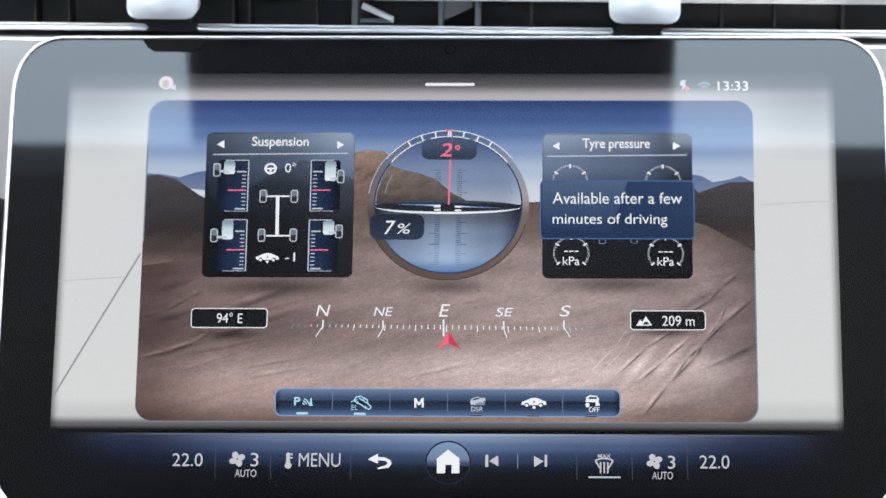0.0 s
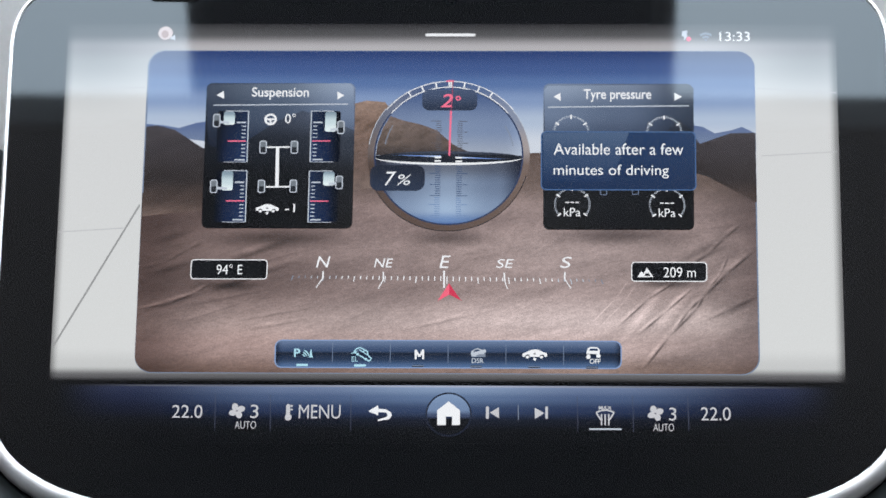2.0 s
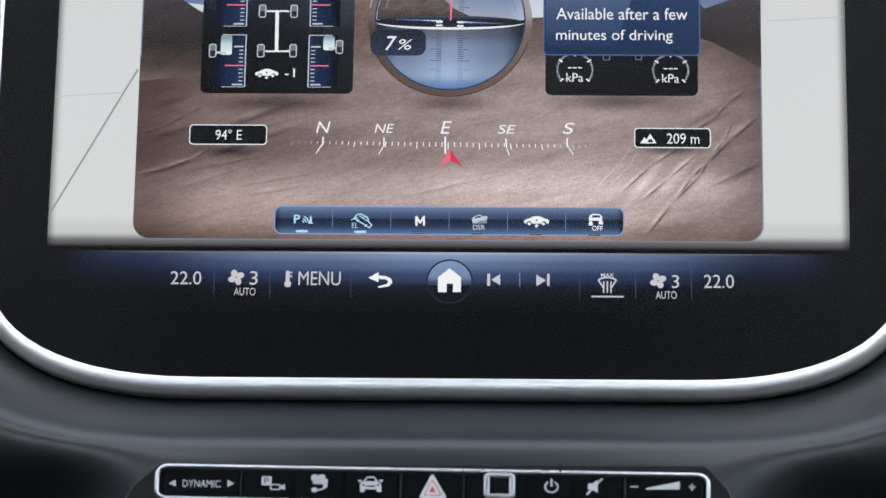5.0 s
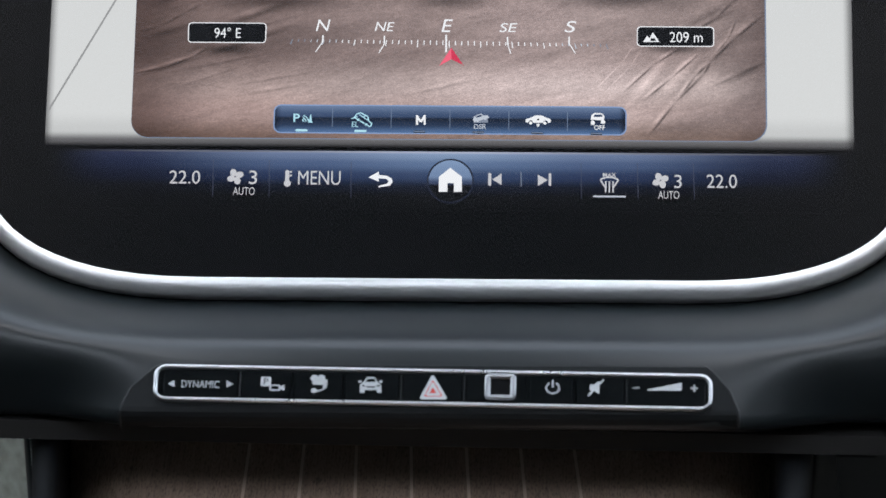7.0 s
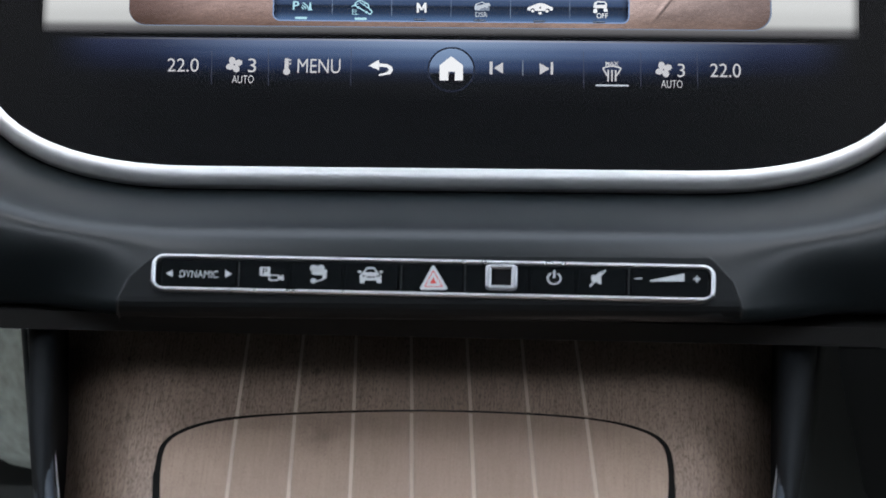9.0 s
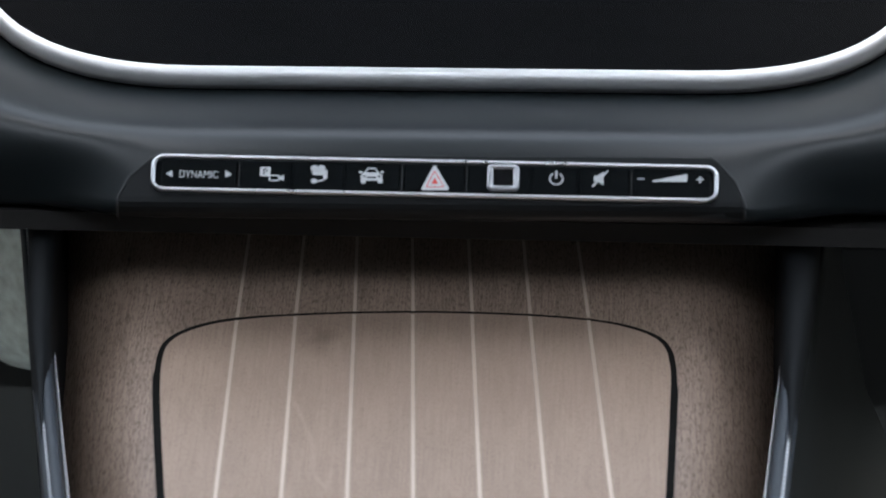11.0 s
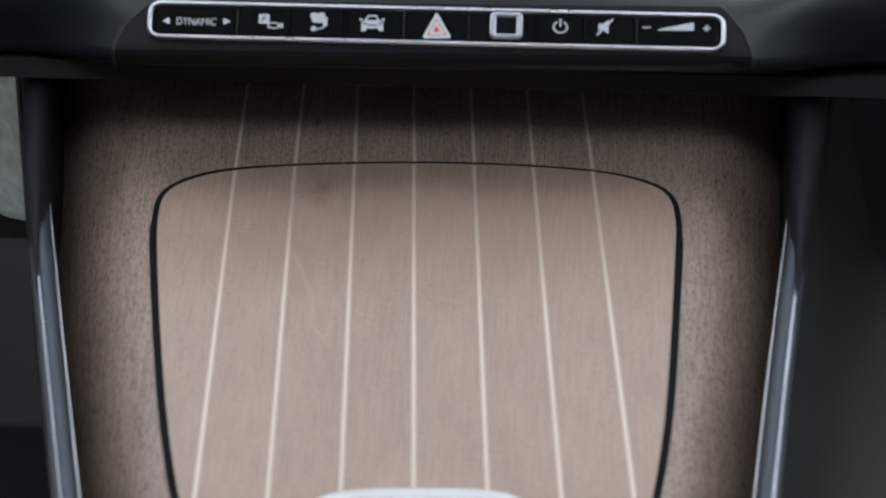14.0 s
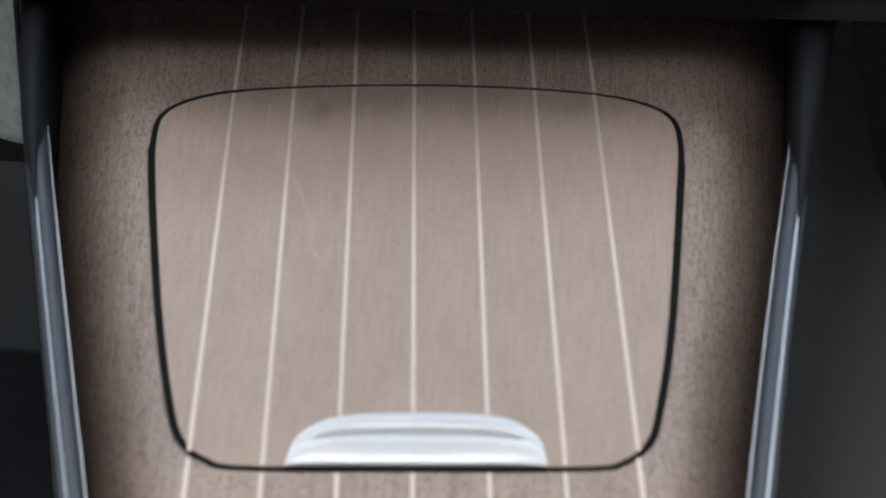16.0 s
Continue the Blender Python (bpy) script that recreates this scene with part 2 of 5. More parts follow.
def glow_ramp(name, up, across=None, rough=None, spots=()):
    """A glowing picture whose colour runs up the screen, dimmed across it, with an optional noise (scale x, y, turn, amount)."""
    m = glow(name, (0, 0, 0))
    n, l, b = nodes_of(m)
    co = n.new("ShaderNodeTexCoord")
    xyz = n.new("ShaderNodeSeparateXYZ")
    l.new(co.outputs["Object"], xyz.inputs[0])
    out = ramp(n, l, xyz.outputs[1], up)
    if across:
        mul = n.new("ShaderNodeMix")
        mul.data_type, mul.blend_type = "RGBA", "MULTIPLY"
        mul.inputs["Factor"].default_value = 1
        l.new(out, mul.inputs[6]), l.new(ramp(n, l, xyz.outputs[0], across), mul.inputs[7])
        out = mul.outputs[2]
    for sx, sy, turn, amount, detail in rough or ():
        mp = n.new("ShaderNodeMapping")
        mp.vector_type = "TEXTURE"
        mp.inputs["Rotation"].default_value = (0, 0, radians(turn))
        mp.inputs["Scale"].default_value = (sx / 1000, sy / 1000, 1)
        l.new(co.outputs["Object"], mp.inputs["Vector"])
        nz = n.new("ShaderNodeTexNoise")
        nz.inputs["Scale"].default_value, nz.inputs["Detail"].default_value = 1, detail
        nz.inputs["Distortion"].default_value = 0.6
        l.new(mp.outputs[0], nz.inputs["Vector"])
        mr = n.new("ShaderNodeMapRange")
        mr.inputs["From Min"].default_value, mr.inputs["From Max"].default_value = 0.3, 0.7
        mr.inputs["To Min"].default_value, mr.inputs["To Max"].default_value = 1 - amount, 1 + amount
        l.new(nz.outputs[0], mr.inputs["Value"])
        sc = n.new("ShaderNodeVectorMath")
        sc.operation = "SCALE"
        l.new(out, sc.inputs[0]), l.new(mr.outputs[0], sc.inputs["Scale"])
        out = sc.outputs[0]
    for x, y, rx, ry, turn, gain in spots:
        mp = n.new("ShaderNodeMapping")
        mp.vector_type = "TEXTURE"
        mp.inputs["Location"].default_value = (x / 1000, y / 1000, 0)
        mp.inputs["Rotation"].default_value = (0, 0, radians(turn))
        mp.inputs["Scale"].default_value = (rx / 1000, ry / 1000, 1)
        l.new(co.outputs["Object"], mp.inputs["Vector"])
        gr = n.new("ShaderNodeTexGradient")
        gr.gradient_type = "SPHERICAL"
        l.new(mp.outputs[0], gr.inputs[0])
        mr = n.new("ShaderNodeMapRange")
        mr.interpolation_type = "SMOOTHSTEP"
        mr.inputs["To Min"].default_value, mr.inputs["To Max"].default_value = 1, gain
        l.new(gr.outputs[1], mr.inputs["Value"])
        sc = n.new("ShaderNodeVectorMath")
        sc.operation = "SCALE"
        l.new(out, sc.inputs[0]), l.new(mr.outputs[0], sc.inputs["Scale"])
        out = sc.outputs[0]
    l.new(out, b.inputs["Emission Color"])
    return m


WHITE = glow("white_pixels", (238, 240, 244))
PALE = glow("pale_pixels", (190, 198, 210))
DIM = glow("dim_pixels", (128, 138, 155))
PINK = glow("pink_pixels", (242, 116, 146))
BLACKPX = glow("black_pixels", (16, 17, 20))
NAVY = glow("navy_pixels", (40, 58, 90))
STEEL = glow("steel_pixels", (118, 134, 160))
CYAN = glow("active_pixels", (176, 222, 238))


def face(bm, pts, z):
    vs = [bm.verts.new((x / 1000, y / 1000, z / 1000)) for x, y in pts]
    f = bm.faces.new(vs)
    f.normal_update()
    if f.normal.z < 0:
        f.normal_flip()
    return bm


def turned_by(x, y, parent):
    """How far a shape centred at (x, y) moves so that it keeps its place on the turned screen."""
    while parent.parent:
        parent = parent.parent
    if parent is not display:
        return 0.0, 0.0
    c, d = math.cos(radians(TURN)), math.sin(radians(TURN))
    return x * c + y * d - x, y * c - x * d - y


def flat(name, pts, z, mat, parent, label=""):
    """One flat shape, or several of one kind when pts is a list of outlines."""
    bm = bmesh.new()
    shapes = pts if isinstance(pts[0][0], (tuple, list)) else [pts]
    every = [q for p in shapes for q in p]
    xs, ys = [q[0] for q in every], [q[1] for q in every]
    dx, dy = turned_by((min(xs) + max(xs)) / 2, (min(ys) + max(ys)) / 2, parent)
    for p in shapes:
        face(bm, [(x + dx, y + dy) for x, y in p], z)
    bmesh.ops.remove_doubles(bm, verts=bm.verts, dist=1e-6)
    return part(name, bm, mat, parent, label)


def arc(cx, cy, r0, r1, a0, a1, n=40):
    """A piece of a ring as an outline; angles in degrees, anticlockwise from the right."""
    t = [radians(a0 + (a1 - a0) * k / n) for k in range(n + 1)]
    return [(cx + r1 * math.cos(a), cy + r1 * math.sin(a)) for a in t] + [(cx + r0 * math.cos(a), cy + r0 * math.sin(a)) for a in t[::-1]]


def ring(name, cx, cy, r0, r1, z, mat, parent, n=64, label=""):
    return flat(name, [arc(cx, cy, r0, r1, 360 * k / 8, 360 * (k + 1) / 8, n // 8) for k in range(8)], z, mat, parent, label)


def disc(cx, cy, rx, ry=None, n=48):
    ry = ry or rx
    return [(cx + rx * math.cos(2 * math.pi * k / n), cy + ry * math.sin(2 * math.pi * k / n)) for k in range(n)]


def line(x0, y0, x1, y1, w):
    d = math.hypot(x1 - x0, y1 - y0)
    ox, oy = -(y1 - y0) / d * w / 2, (x1 - x0) / d * w / 2
    return [(x0 + ox, y0 + oy), (x0 - ox, y0 - oy), (x1 - ox, y1 - oy), (x1 + ox, y1 + oy)]


def outline_ring(x0, y0, x1, y1, r, w, n=6):
    """A rounded frame as four-sided pieces."""
    a, b = rr(x0, y0, x1, y1, r, n), rr(min(x0, x1) + w, min(y0, y1) + w, max(x0, x1) - w, max(y0, y1) - w, max(0.1, r - w), n)
    return [[a[i], a[(i + 1) % len(a)], b[(i + 1) % len(b)], b[i]] for i in range(len(a))]


def words(name, body, x0, y0, x1, y1, z, mat, parent, lean=0.0, bold=0.0, label=""):
    """Writing that fills the box between two corners."""
    cu = bpy.data.curves.new(name, "FONT")
    cu.body, cu.size, cu.shear, cu.offset, cu.resolution_u = body, 1.0, lean, bold, 6
    tmp = bpy.data.objects.new(name, cu)
    me = bpy.data.meshes.new_from_object(tmp)
    bpy.data.objects.remove(tmp)
    co = np.array([v.co[:] for v in me.vertices])
    lo, hi = co.min(0), co.max(0)
    x0, x1, y0, y1 = min(x0, x1), max(x0, x1), min(y0, y1), max(y0, y1)
    dx, dy = turned_by((x0 + x1) / 2, (y0 + y1) / 2, parent)
    x0, x1, y0, y1 = x0 + dx, x1 + dx, y0 + dy, y1 + dy
    for v in me.vertices:
        v.co = ((x0 + (v.co.x - lo[0]) / (hi[0] - lo[0]) * (x1 - x0)) / 1000, (y0 + (v.co.y - lo[1]) / (hi[1] - lo[1]) * (y1 - y0)) / 1000, z / 1000)
    me.materials.clear()
    me.materials.append(mat)
    ob = new(name, me)
    ob.parent = parent
    return tagged(ob, label) if label else ob


# map behind the window
MAP = glow_ramp("map_pixels", [(94.8, (46, 46, 48)), (90.1, (78, 78, 80)), (83.9, (176, 174, 178)), (76.7, (192, 195, 197)), (60.8, (208, 210, 211)), (-48, (212, 214, 214)), (-56.4, (196, 198, 198)), (-60.5, (96, 96, 98)), (-62.9, (22, 22, 24))],
                [(-161.6, (140, 140, 140)), (-157.5, (255, 255, 255)), (155, (255, 255, 255)), (159.2, (140, 140, 140))], None, [(-152, 84, 52, 34, 0, 0.5), (150, 84, 52, 34, 0, 0.5)])
screen_map = flat("map_view", [(-161.1, 94.6), (-161.1, -62.8), (158.9, -62.8), (158.9, 94.6)], 0.05, MAP, display, "pale grey street map behind the window")
GREYLINE = glow("road_pixels", (150, 151, 152))
FAINT = glow("path_pixels", (186, 187, 190))
flat("road_line", line(-160.1, -50.2, -127.4, 11.8, 0.8), 0.1, GREYLINE, screen_map)
flat("road_line", line(-160.7, -0.3, -134, 1.5, 0.4), 0.1, FAINT, screen_map)
flat("road_line", line(-159.7, 63.9, -128.3, 64.2, 0.5), 0.1, FAINT, screen_map)
flat("road_line", line(125.2, 67.2, 157.9, 65.2, 0.5), 0.1, FAINT, screen_map)
flat("road_line", line(127, 37, 157.9, 38.9, 0.4), 0.1, FAINT, screen_map)

# status line
status = flat("status_bar", rr(-12.4, 90.3, 8.4, 89, 0.6), 0.15, WHITE, display, "pale grab handle and small status icons")
words("clock", "13:33", 109.9, 92.4, 122.5, 88.2, 0.15, WHITE, status)
flat("profile_icon", disc(-121, 89.1, 3.0), 0.15, glow("avatar_pixels", (206, 192, 192)), status)
flat("profile_mark", disc(-121.2, 88.6, 1.5, 1.8), 0.155, glow("avatar_mark_pixels", (168, 146, 144)), status)
flat("speaker_icon", [(-118.8, 87.5), (-117.9, 87.6), (-117, 88.6), (-116.8, 85.5), (-117.8, 86.3), (-118.8, 86.3)], 0.16, PALE, status)
flat("phone_icon", [(94.5, 92.5), (96.7, 92.8), (96.2, 90.7), (96.9, 90.5), (95, 87.9), (95.2, 90.2), (94.1, 90.2)], 0.15, PALE, status)
flat("red_dot", disc(97.1, 88.9, 1.0), 0.16, PINK, status)
wx, wy = 104.2, 88
for r in (0.0, 1.5, 3.0):
    flat("signal_icon", arc(wx, wy, r, r + 1.0, 48, 132, 10), 0.15, DIM, status)

# window with the desert picture
SKY = glow_ramp("sky_pixels", [(82.4, (44, 64, 114)), (74, (64, 88, 140)), (67.7, (86, 113, 162)), (60, (128, 150, 188)), (51.2, (172, 187, 209)), (40, (204, 211, 222))])
def crease(a, b, thick, gain):
    """A soft line of light or shade between two places of the picture."""
    dx, dy = b[0] - a[0], b[1] - a[1]
    return ((a[0] + b[0]) / 2, (a[1] + b[1]) / 2, math.hypot(dx, dy) * 0.66, thick * 1.25, math.degrees(math.atan2(dy, dx)), gain ** 1.4)


pools = [(-34, -36, 50, 16, 0, 0.86), (-100, 8, 48, 9, 14, 0.7), (-104, -16, 46, 6, 16, 0.78), (-88, -45, 60, 11, 0, 1.3), (10, -38, 78, 14, 3, 1.14), (-72, -17, 80, 12, 6, 0.66), (0, 14, 70, 8, 0, 1.3), (100, -52, 40, 14, 10, 0.66), (60, 2, 50, 12, 4, 1.12), (-86, -54, 60, 8, 0, 1.12)]
folds = [crease((-123.8, -33.1), (-100, -25), 1.3, 0.58), crease((-123.9, -31.2), (-100, -23.3), 1.0, 1.32), crease((-102.2, -26.5), (-61.2, -11.2), 1.6, 0.62), crease((-100.1, -22.5), (-61.3, -9), 1.2, 1.22),
         crease((-124.6, -18.7), (-100.7, -10), 2.0, 0.62), crease((-95.8, -14.1), (-61.6, -0.6), 1.6, 0.66), crease((-96, -11.4), (-61.7, 1.7), 1.6, 1.22), crease((-123.7, -4.6), (-103.1, 3.1), 2.2, 0.7)]
ridge = [crease((121.3, -4.9), (104.7, -20.3), 2.2, 1.34), crease((87.7, -21.5), (69.5, -44.6), 2.4, 1.34), crease((116, -14), (100, -29), 3.0, 0.82)]
rocks = [crease((98.3, -21.4), (81.8, -42), 3.0, 1.36), crease((114, -3.5), (95.5, -12.6), 1.3, 0.64), crease((116.3, 2), (90.9, -12.6), 2.0, 0.7), crease((106.5, -28.6), (96.9, -38.9), 3.0, 1.24),
         crease((123, -26.9), (109.2, -34.4), 2.5, 0.7), (118.1, -2, 8, 9, 30, 1.3), (118.4, -22.1, 14, 12, 30, 1.14)]
under = [(-70, -1.2, 42, 6.0, 0, 0.36), (68.6, 0.1, 42, 6.0, 0, 0.36), (-0.2, -1, 26, 5, 0, 0.42), (-89.9, -21.9, 20, 3.4, 0, 0.3), (89.1, -20.5, 20, 3.4, 0, 0.3)]
def crack(points, thick, dark, light):
    """A broken line of dark creases, each with a lit edge above it."""
    out = []
    for a, b in zip(points, points[1:]):
        out += [crease(a, b, thick, dark), crease((a[0] - thick * 1.2, a[1] + thick * 1.2), (b[0] - thick * 1.2, b[1] + thick * 1.2), thick * 1.6, light)]
    return out


tale = random.Random(7)
veins = crack([(123, -7), (112.4, -16.3), (103, -26), (100.2, -31.2), (88.8, -43.4), (78.4, -57.2)], 0.75, 0.42, 1.3)
veins += crack([(119, 5.6), (111.6, -0.7), (105.1, -7.7), (96.9, -13.1)], 0.7, 0.58, 1.22)
veins += crack([(91.3, -20.1), (80.7, -27.1), (68.6, -38.9)], 0.6, 0.48, 1.3) + crack([(98.6, -22.6), (87.2, -33.1), (76.7, -42.3)], 0.6, 0.46, 1.34)
veins += crack([(101.8, -26.9), (96.9, -32.1), (91.2, -39.9)], 0.7, 0.42, 1.2) + crack([(113.2, -8.5), (109.9, -16.4), (105, -22.5)], 0.5, 0.6, 1.2)
veins += crack([(125.3, -25.7), (113.1, -31.9), (104.2, -36.3)], 0.8, 0.7, 1.15) + crack([(-126, -14.7), (-116.8, -12.5), (-106.6, -6.2), (-101, -3.1)], 0.7, 0.7, 1.15)
veins += crack([(-126, -32.4), (-114, -29.7), (-103.7, -25.5), (-97.3, -21.4)], 0.6, 0.62, 1.32)
for a, b in (((75.8, -20.3), (71, -28.1)), ((71, -28.1), (61.3, -38.6)), ((72.2, -19.5), (67.7, -26.5)), ((67.7, -26.5), (57.3, -37.8))):
    veins.append(crease(a, b, 0.35, 1.3))
for k in range(6):
    ax, ay = tale.uniform(-122, -20), tale.uniform(-44, -4)
    run, slant = tale.uniform(20, 44), radians(tale.uniform(10, 22))
    veins += [crease((ax, ay), (ax + run * math.cos(slant), ay + run * math.sin(slant)), tale.uniform(0.6, 1.0), 0.82), crease((ax, ay + 1.3), (ax + run * math.cos(slant), ay + 1.3 + run * math.sin(slant)), 1.0, 1.08)]
DUNES = pools + folds + ridge + rocks + veins + under
SAND = glow_ramp("sand_pixels", [(43.6, (84, 70, 66)), (25.9, (112, 97, 91)), (8.4, (150, 133, 131)), (-8.9, (164, 147, 145)), (-23.6, (160, 143, 141)), (-37.1, (200, 183, 181)), (-48, (194, 173, 170)), (-59.5, (146, 124, 115))],
                 [(-126, (134, 123, 119)), (-90, (200, 193, 190)), (-20, (232, 229, 228)), (50, (255, 255, 255)), (100, (232, 231, 230)), (126, (165, 161, 160))],
                 [(60, 9, 15, 0.16, 4), (9, 3.4, 14, 0.1, 6), (2.4, 1.2, 10, 0.13, 6), (0.6, 0.45, 8, 0.22, 2)], DUNES)
DARKHILL = glow_ramp("dark_hill_pixels", [(51.2, (72, 68, 72)), (39.8, (58, 54, 57)), (25.9, (48, 43, 43)), (15.9, (70, 59, 55)), (7.4, (112, 95, 88))], None, [(22, 5, 24, 0.2, 6), (2.2, 1.2, 20, 0.18, 5)])
BLUEHILL = glow_ramp("blue_hill_pixels", [(51.2, (84, 104, 146)), (39.8, (112, 128, 158))])
MESA = glow_ramp("mesa_pixels", [(60.8, (146, 124, 112)), (48.6, (118, 98, 88)), (30.9, (106, 89, 82)), (19.9, (122, 106, 99))], None, [(9, 3, 28, 0.24, 7), (1.5, 1.2, 0, 0.2, 4)])
WX0, WX1, WY1, WY0 = -126.7, 124.6, 82.2, -59.2
window = flat("app_window", rr(WX0 - 0.3, WY0 - 0.3, WX1 + 0.3, WY1 + 0.3, 7.3, 10), 0.12, STEEL, display, "off-road page with a desert picture")
flat("sky_picture", rr(WX0, 20, WX1, WY1, 7, 10), 0.16, SKY, window)
edge = rr(WX0, WY0, WX1, WY1, 7, 10)
corner_l = sorted([p for p in edge if p[0] < 0 and p[1] < 0], key=lambda p: (-p[1], p[0]))
corner_r = sorted([p for p in edge if p[0] > 0 and p[1] < 0], key=lambda p: (p[1], p[0]))
skyline = [(WX1, 37), (100.7, 39.2), (30.4, 36.4), (7.2, 33), (-41.9, 35.5), (-88.3, 24.8), (WX0, 18.4)]
flat("sand_picture", corner_l + corner_r + skyline, 0.18, SAND, window)
flat("far_hill", [(WX0, 43.6), (WX0, 48.1), (-119.8, 47.5), (-113.2, 46.3), (-107, 48.4), (-98.8, 50), (-89.2, 45.5), (-88.9, 38.7)], 0.17, BLUEHILL, window)
flat("far_hill", [(93.3, 39.6), (98.4, 50.3), (103.1, 49.4), (107.8, 46.6), (114.8, 48), (119, 49.5), (WX1, 46.6), (WX1, 38.5)], 0.17, BLUEHILL, window)
flat("near_hill", [(WX0, 7.4), (WX0, 47.1), (-122.2, 47.7), (-114.6, 45.7), (-104.8, 38.8), (-93.3, 32.3), (-77.5, 47.7), (-63.6, 51.4), (-46.9, 43), (-37.3, 35.5), (-36.9, 25.5), (-87.7, 11.8)], 0.2, DARKHILL, window)
flat("near_hill", [(74.7, 36.4), (86.3, 44.6), (94.5, 52.3), (101.7, 41.8), (114.3, 46.5), (WX1, 46.8), (WX1, 15.9), (104.9, 27.2)], 0.2, DARKHILL, window)
flat("mesa", [(-46.1, 19.3), (-45.8, 54.4), (-40.8, 58.3), (-35.7, 59.7), (-28.1, 59), (-25.2, 54.9), (-20.8, 50.4), (-13.1, 49.2), (-6.7, 46), (0, 39), (8.5, 34.6), (8.7, 25)], 0.21, MESA, window)


# the two cards
CARD = glow_ramp("card_pixels", [(67.5, (116, 130, 154)), (53.7, (88, 98, 117)), (41, (50, 56, 67)), (25.9, (29, 31, 35)), (3, (25, 25, 26))], [(-104, (118, 121, 128)), (-72, (172, 174, 178)), (-42, (255, 255, 255)), (40, (255, 255, 255)), (70, (204, 206, 211)), (104, (118, 122, 130))])
CARDSKY = glow_ramp("card_sky_pixels", [(67.5, (142, 157, 180)), (55, (106, 122, 148)), (39.8, (62, 74, 98))], [(-103, (125, 128, 134)), (-72, (176, 180, 184)), (-42, (255, 255, 255)), (38, (255, 255, 255)), (70, (214, 216, 220)), (99, (112, 116, 124))])
suspension = flat("suspension_card", rr(-102.3, 66.9, -40.5, 2.2, 2.6), 0.26, CARD, display, "dark translucent card titled suspension")
flat("card_sky", [(-101.1, 39.3), (-93.5, 36.4), (-83.4, 42.1), (-72.9, 49.8), (-62.3, 54.5), (-51.8, 51.1), (-40.7, 45.6), (-41.4, 65.2), (-42.9, 66.9), (-101, 66.2), (-102.5, 64.5)], 0.27, CARDSKY, suspension)
words("title", "Suspension", -83.7, 65, -60.1, 59.4, 0.3, WHITE, suspension, bold=0.012)
flat("arrow", [(-98.4, 61.2), (-95.4, 63.1), (-95.2, 59.5)], 0.3, WHITE, suspension)
flat("arrow", [(-45.4, 61.6), (-48.3, 63.4), (-48.1, 59.8)], 0.3, WHITE, suspension)
flat("rule", line(-99.6, 56.9, -43.6, 57.5, 0.5), 0.3, PALE, suspension)


TREAD, TREADLOW = glow("wheel_pixels", (112, 120, 128)), glow("wheel_shade_pixels", (38, 42, 48))


def wheel_icon(x, y, w, h, parent):
    flat("wheel_frame", outline_ring(x - w / 2, y - h / 2, x + w / 2, y + h / 2, 1.0, 0.45), 0.34, PALE, parent)
    flat("wheel_fill", rr(x - w / 2 + 0.4, y, x + w / 2 - 0.4, y + h / 2 - 0.4), 0.33, TREAD, parent)
    flat("wheel_fill", rr(x - w / 2 + 0.4, y - h / 2 + 0.4, x + w / 2 - 0.4, y), 0.33, TREADLOW, parent)


def level_scale(x0, y0, x1, y1, side, wx, wy, arm, spring, parent):
    """One wheel's level: frame, ticks, red mark, spring and wheel. side is where the scale stands."""
    y0, y1 = min(y0, y1), max(y0, y1)
    rim = x1 if side > 0 else x0
    far_side = x0 if side > 0 else x1
    well = glow_ramp("well_pixels", [(y0, (36, 56, 92)), (y1, (30, 44, 70))], [(far_side, (70, 72, 80)), ((rim + far_side) / 2, (190, 190, 198)), (rim, (255, 255, 255))])
    flat("well", rr(x0, y0, x1, y1, 1.0), 0.28, well, parent)
    flat("rail", [line(rim, y0, rim, y1, 0.45), line(rim - side * 9.5, y1, rim, y1, 0.35), line(rim - side * 9.5, y0, rim, y0, 0.25)], 0.31, PALE, parent)
    top, low = y1 - (y1 - y0) * 0.225, y0 + (y1 - y0) * 0.045
    ticks = []
    for k in range(11):
        yy = top + (low - top) * k / 10
        if k != 5:
            ticks.append(line(rim - side * 0.9, yy, rim - side * (4.8 if k == 0 else 5.2 if k == 10 else 2.6), yy, 0.62 if k in (0, 10) else 0.4))
    flat("tick_scale", ticks, 0.32, PALE, parent)
    yy = top + (low - top) * 5 / 10
    flat("red_mark", line(rim - side * 0.6, yy, rim - side * 8.2, yy, 0.5), 0.33, PINK, parent)
    sx = rim - side * 8.0
    flat("spring", rr(sx - 2.3, spring - 1.0, sx + 2.3, y1 - 0.3, 0.9), 0.33, glow_ramp("spring_pixels", [(spring, (226, 238, 240)), (spring * 0.5 + y1 * 0.5, (196, 214, 220)), (y1, (132, 152, 166))]), parent)
    flat("arm", line(sx, spring - 0.2, wx + side * 1.5, arm, 1.1), 0.335, PALE, parent)
    wheel_icon(wx, wy, 3.1, 6.0, parent)


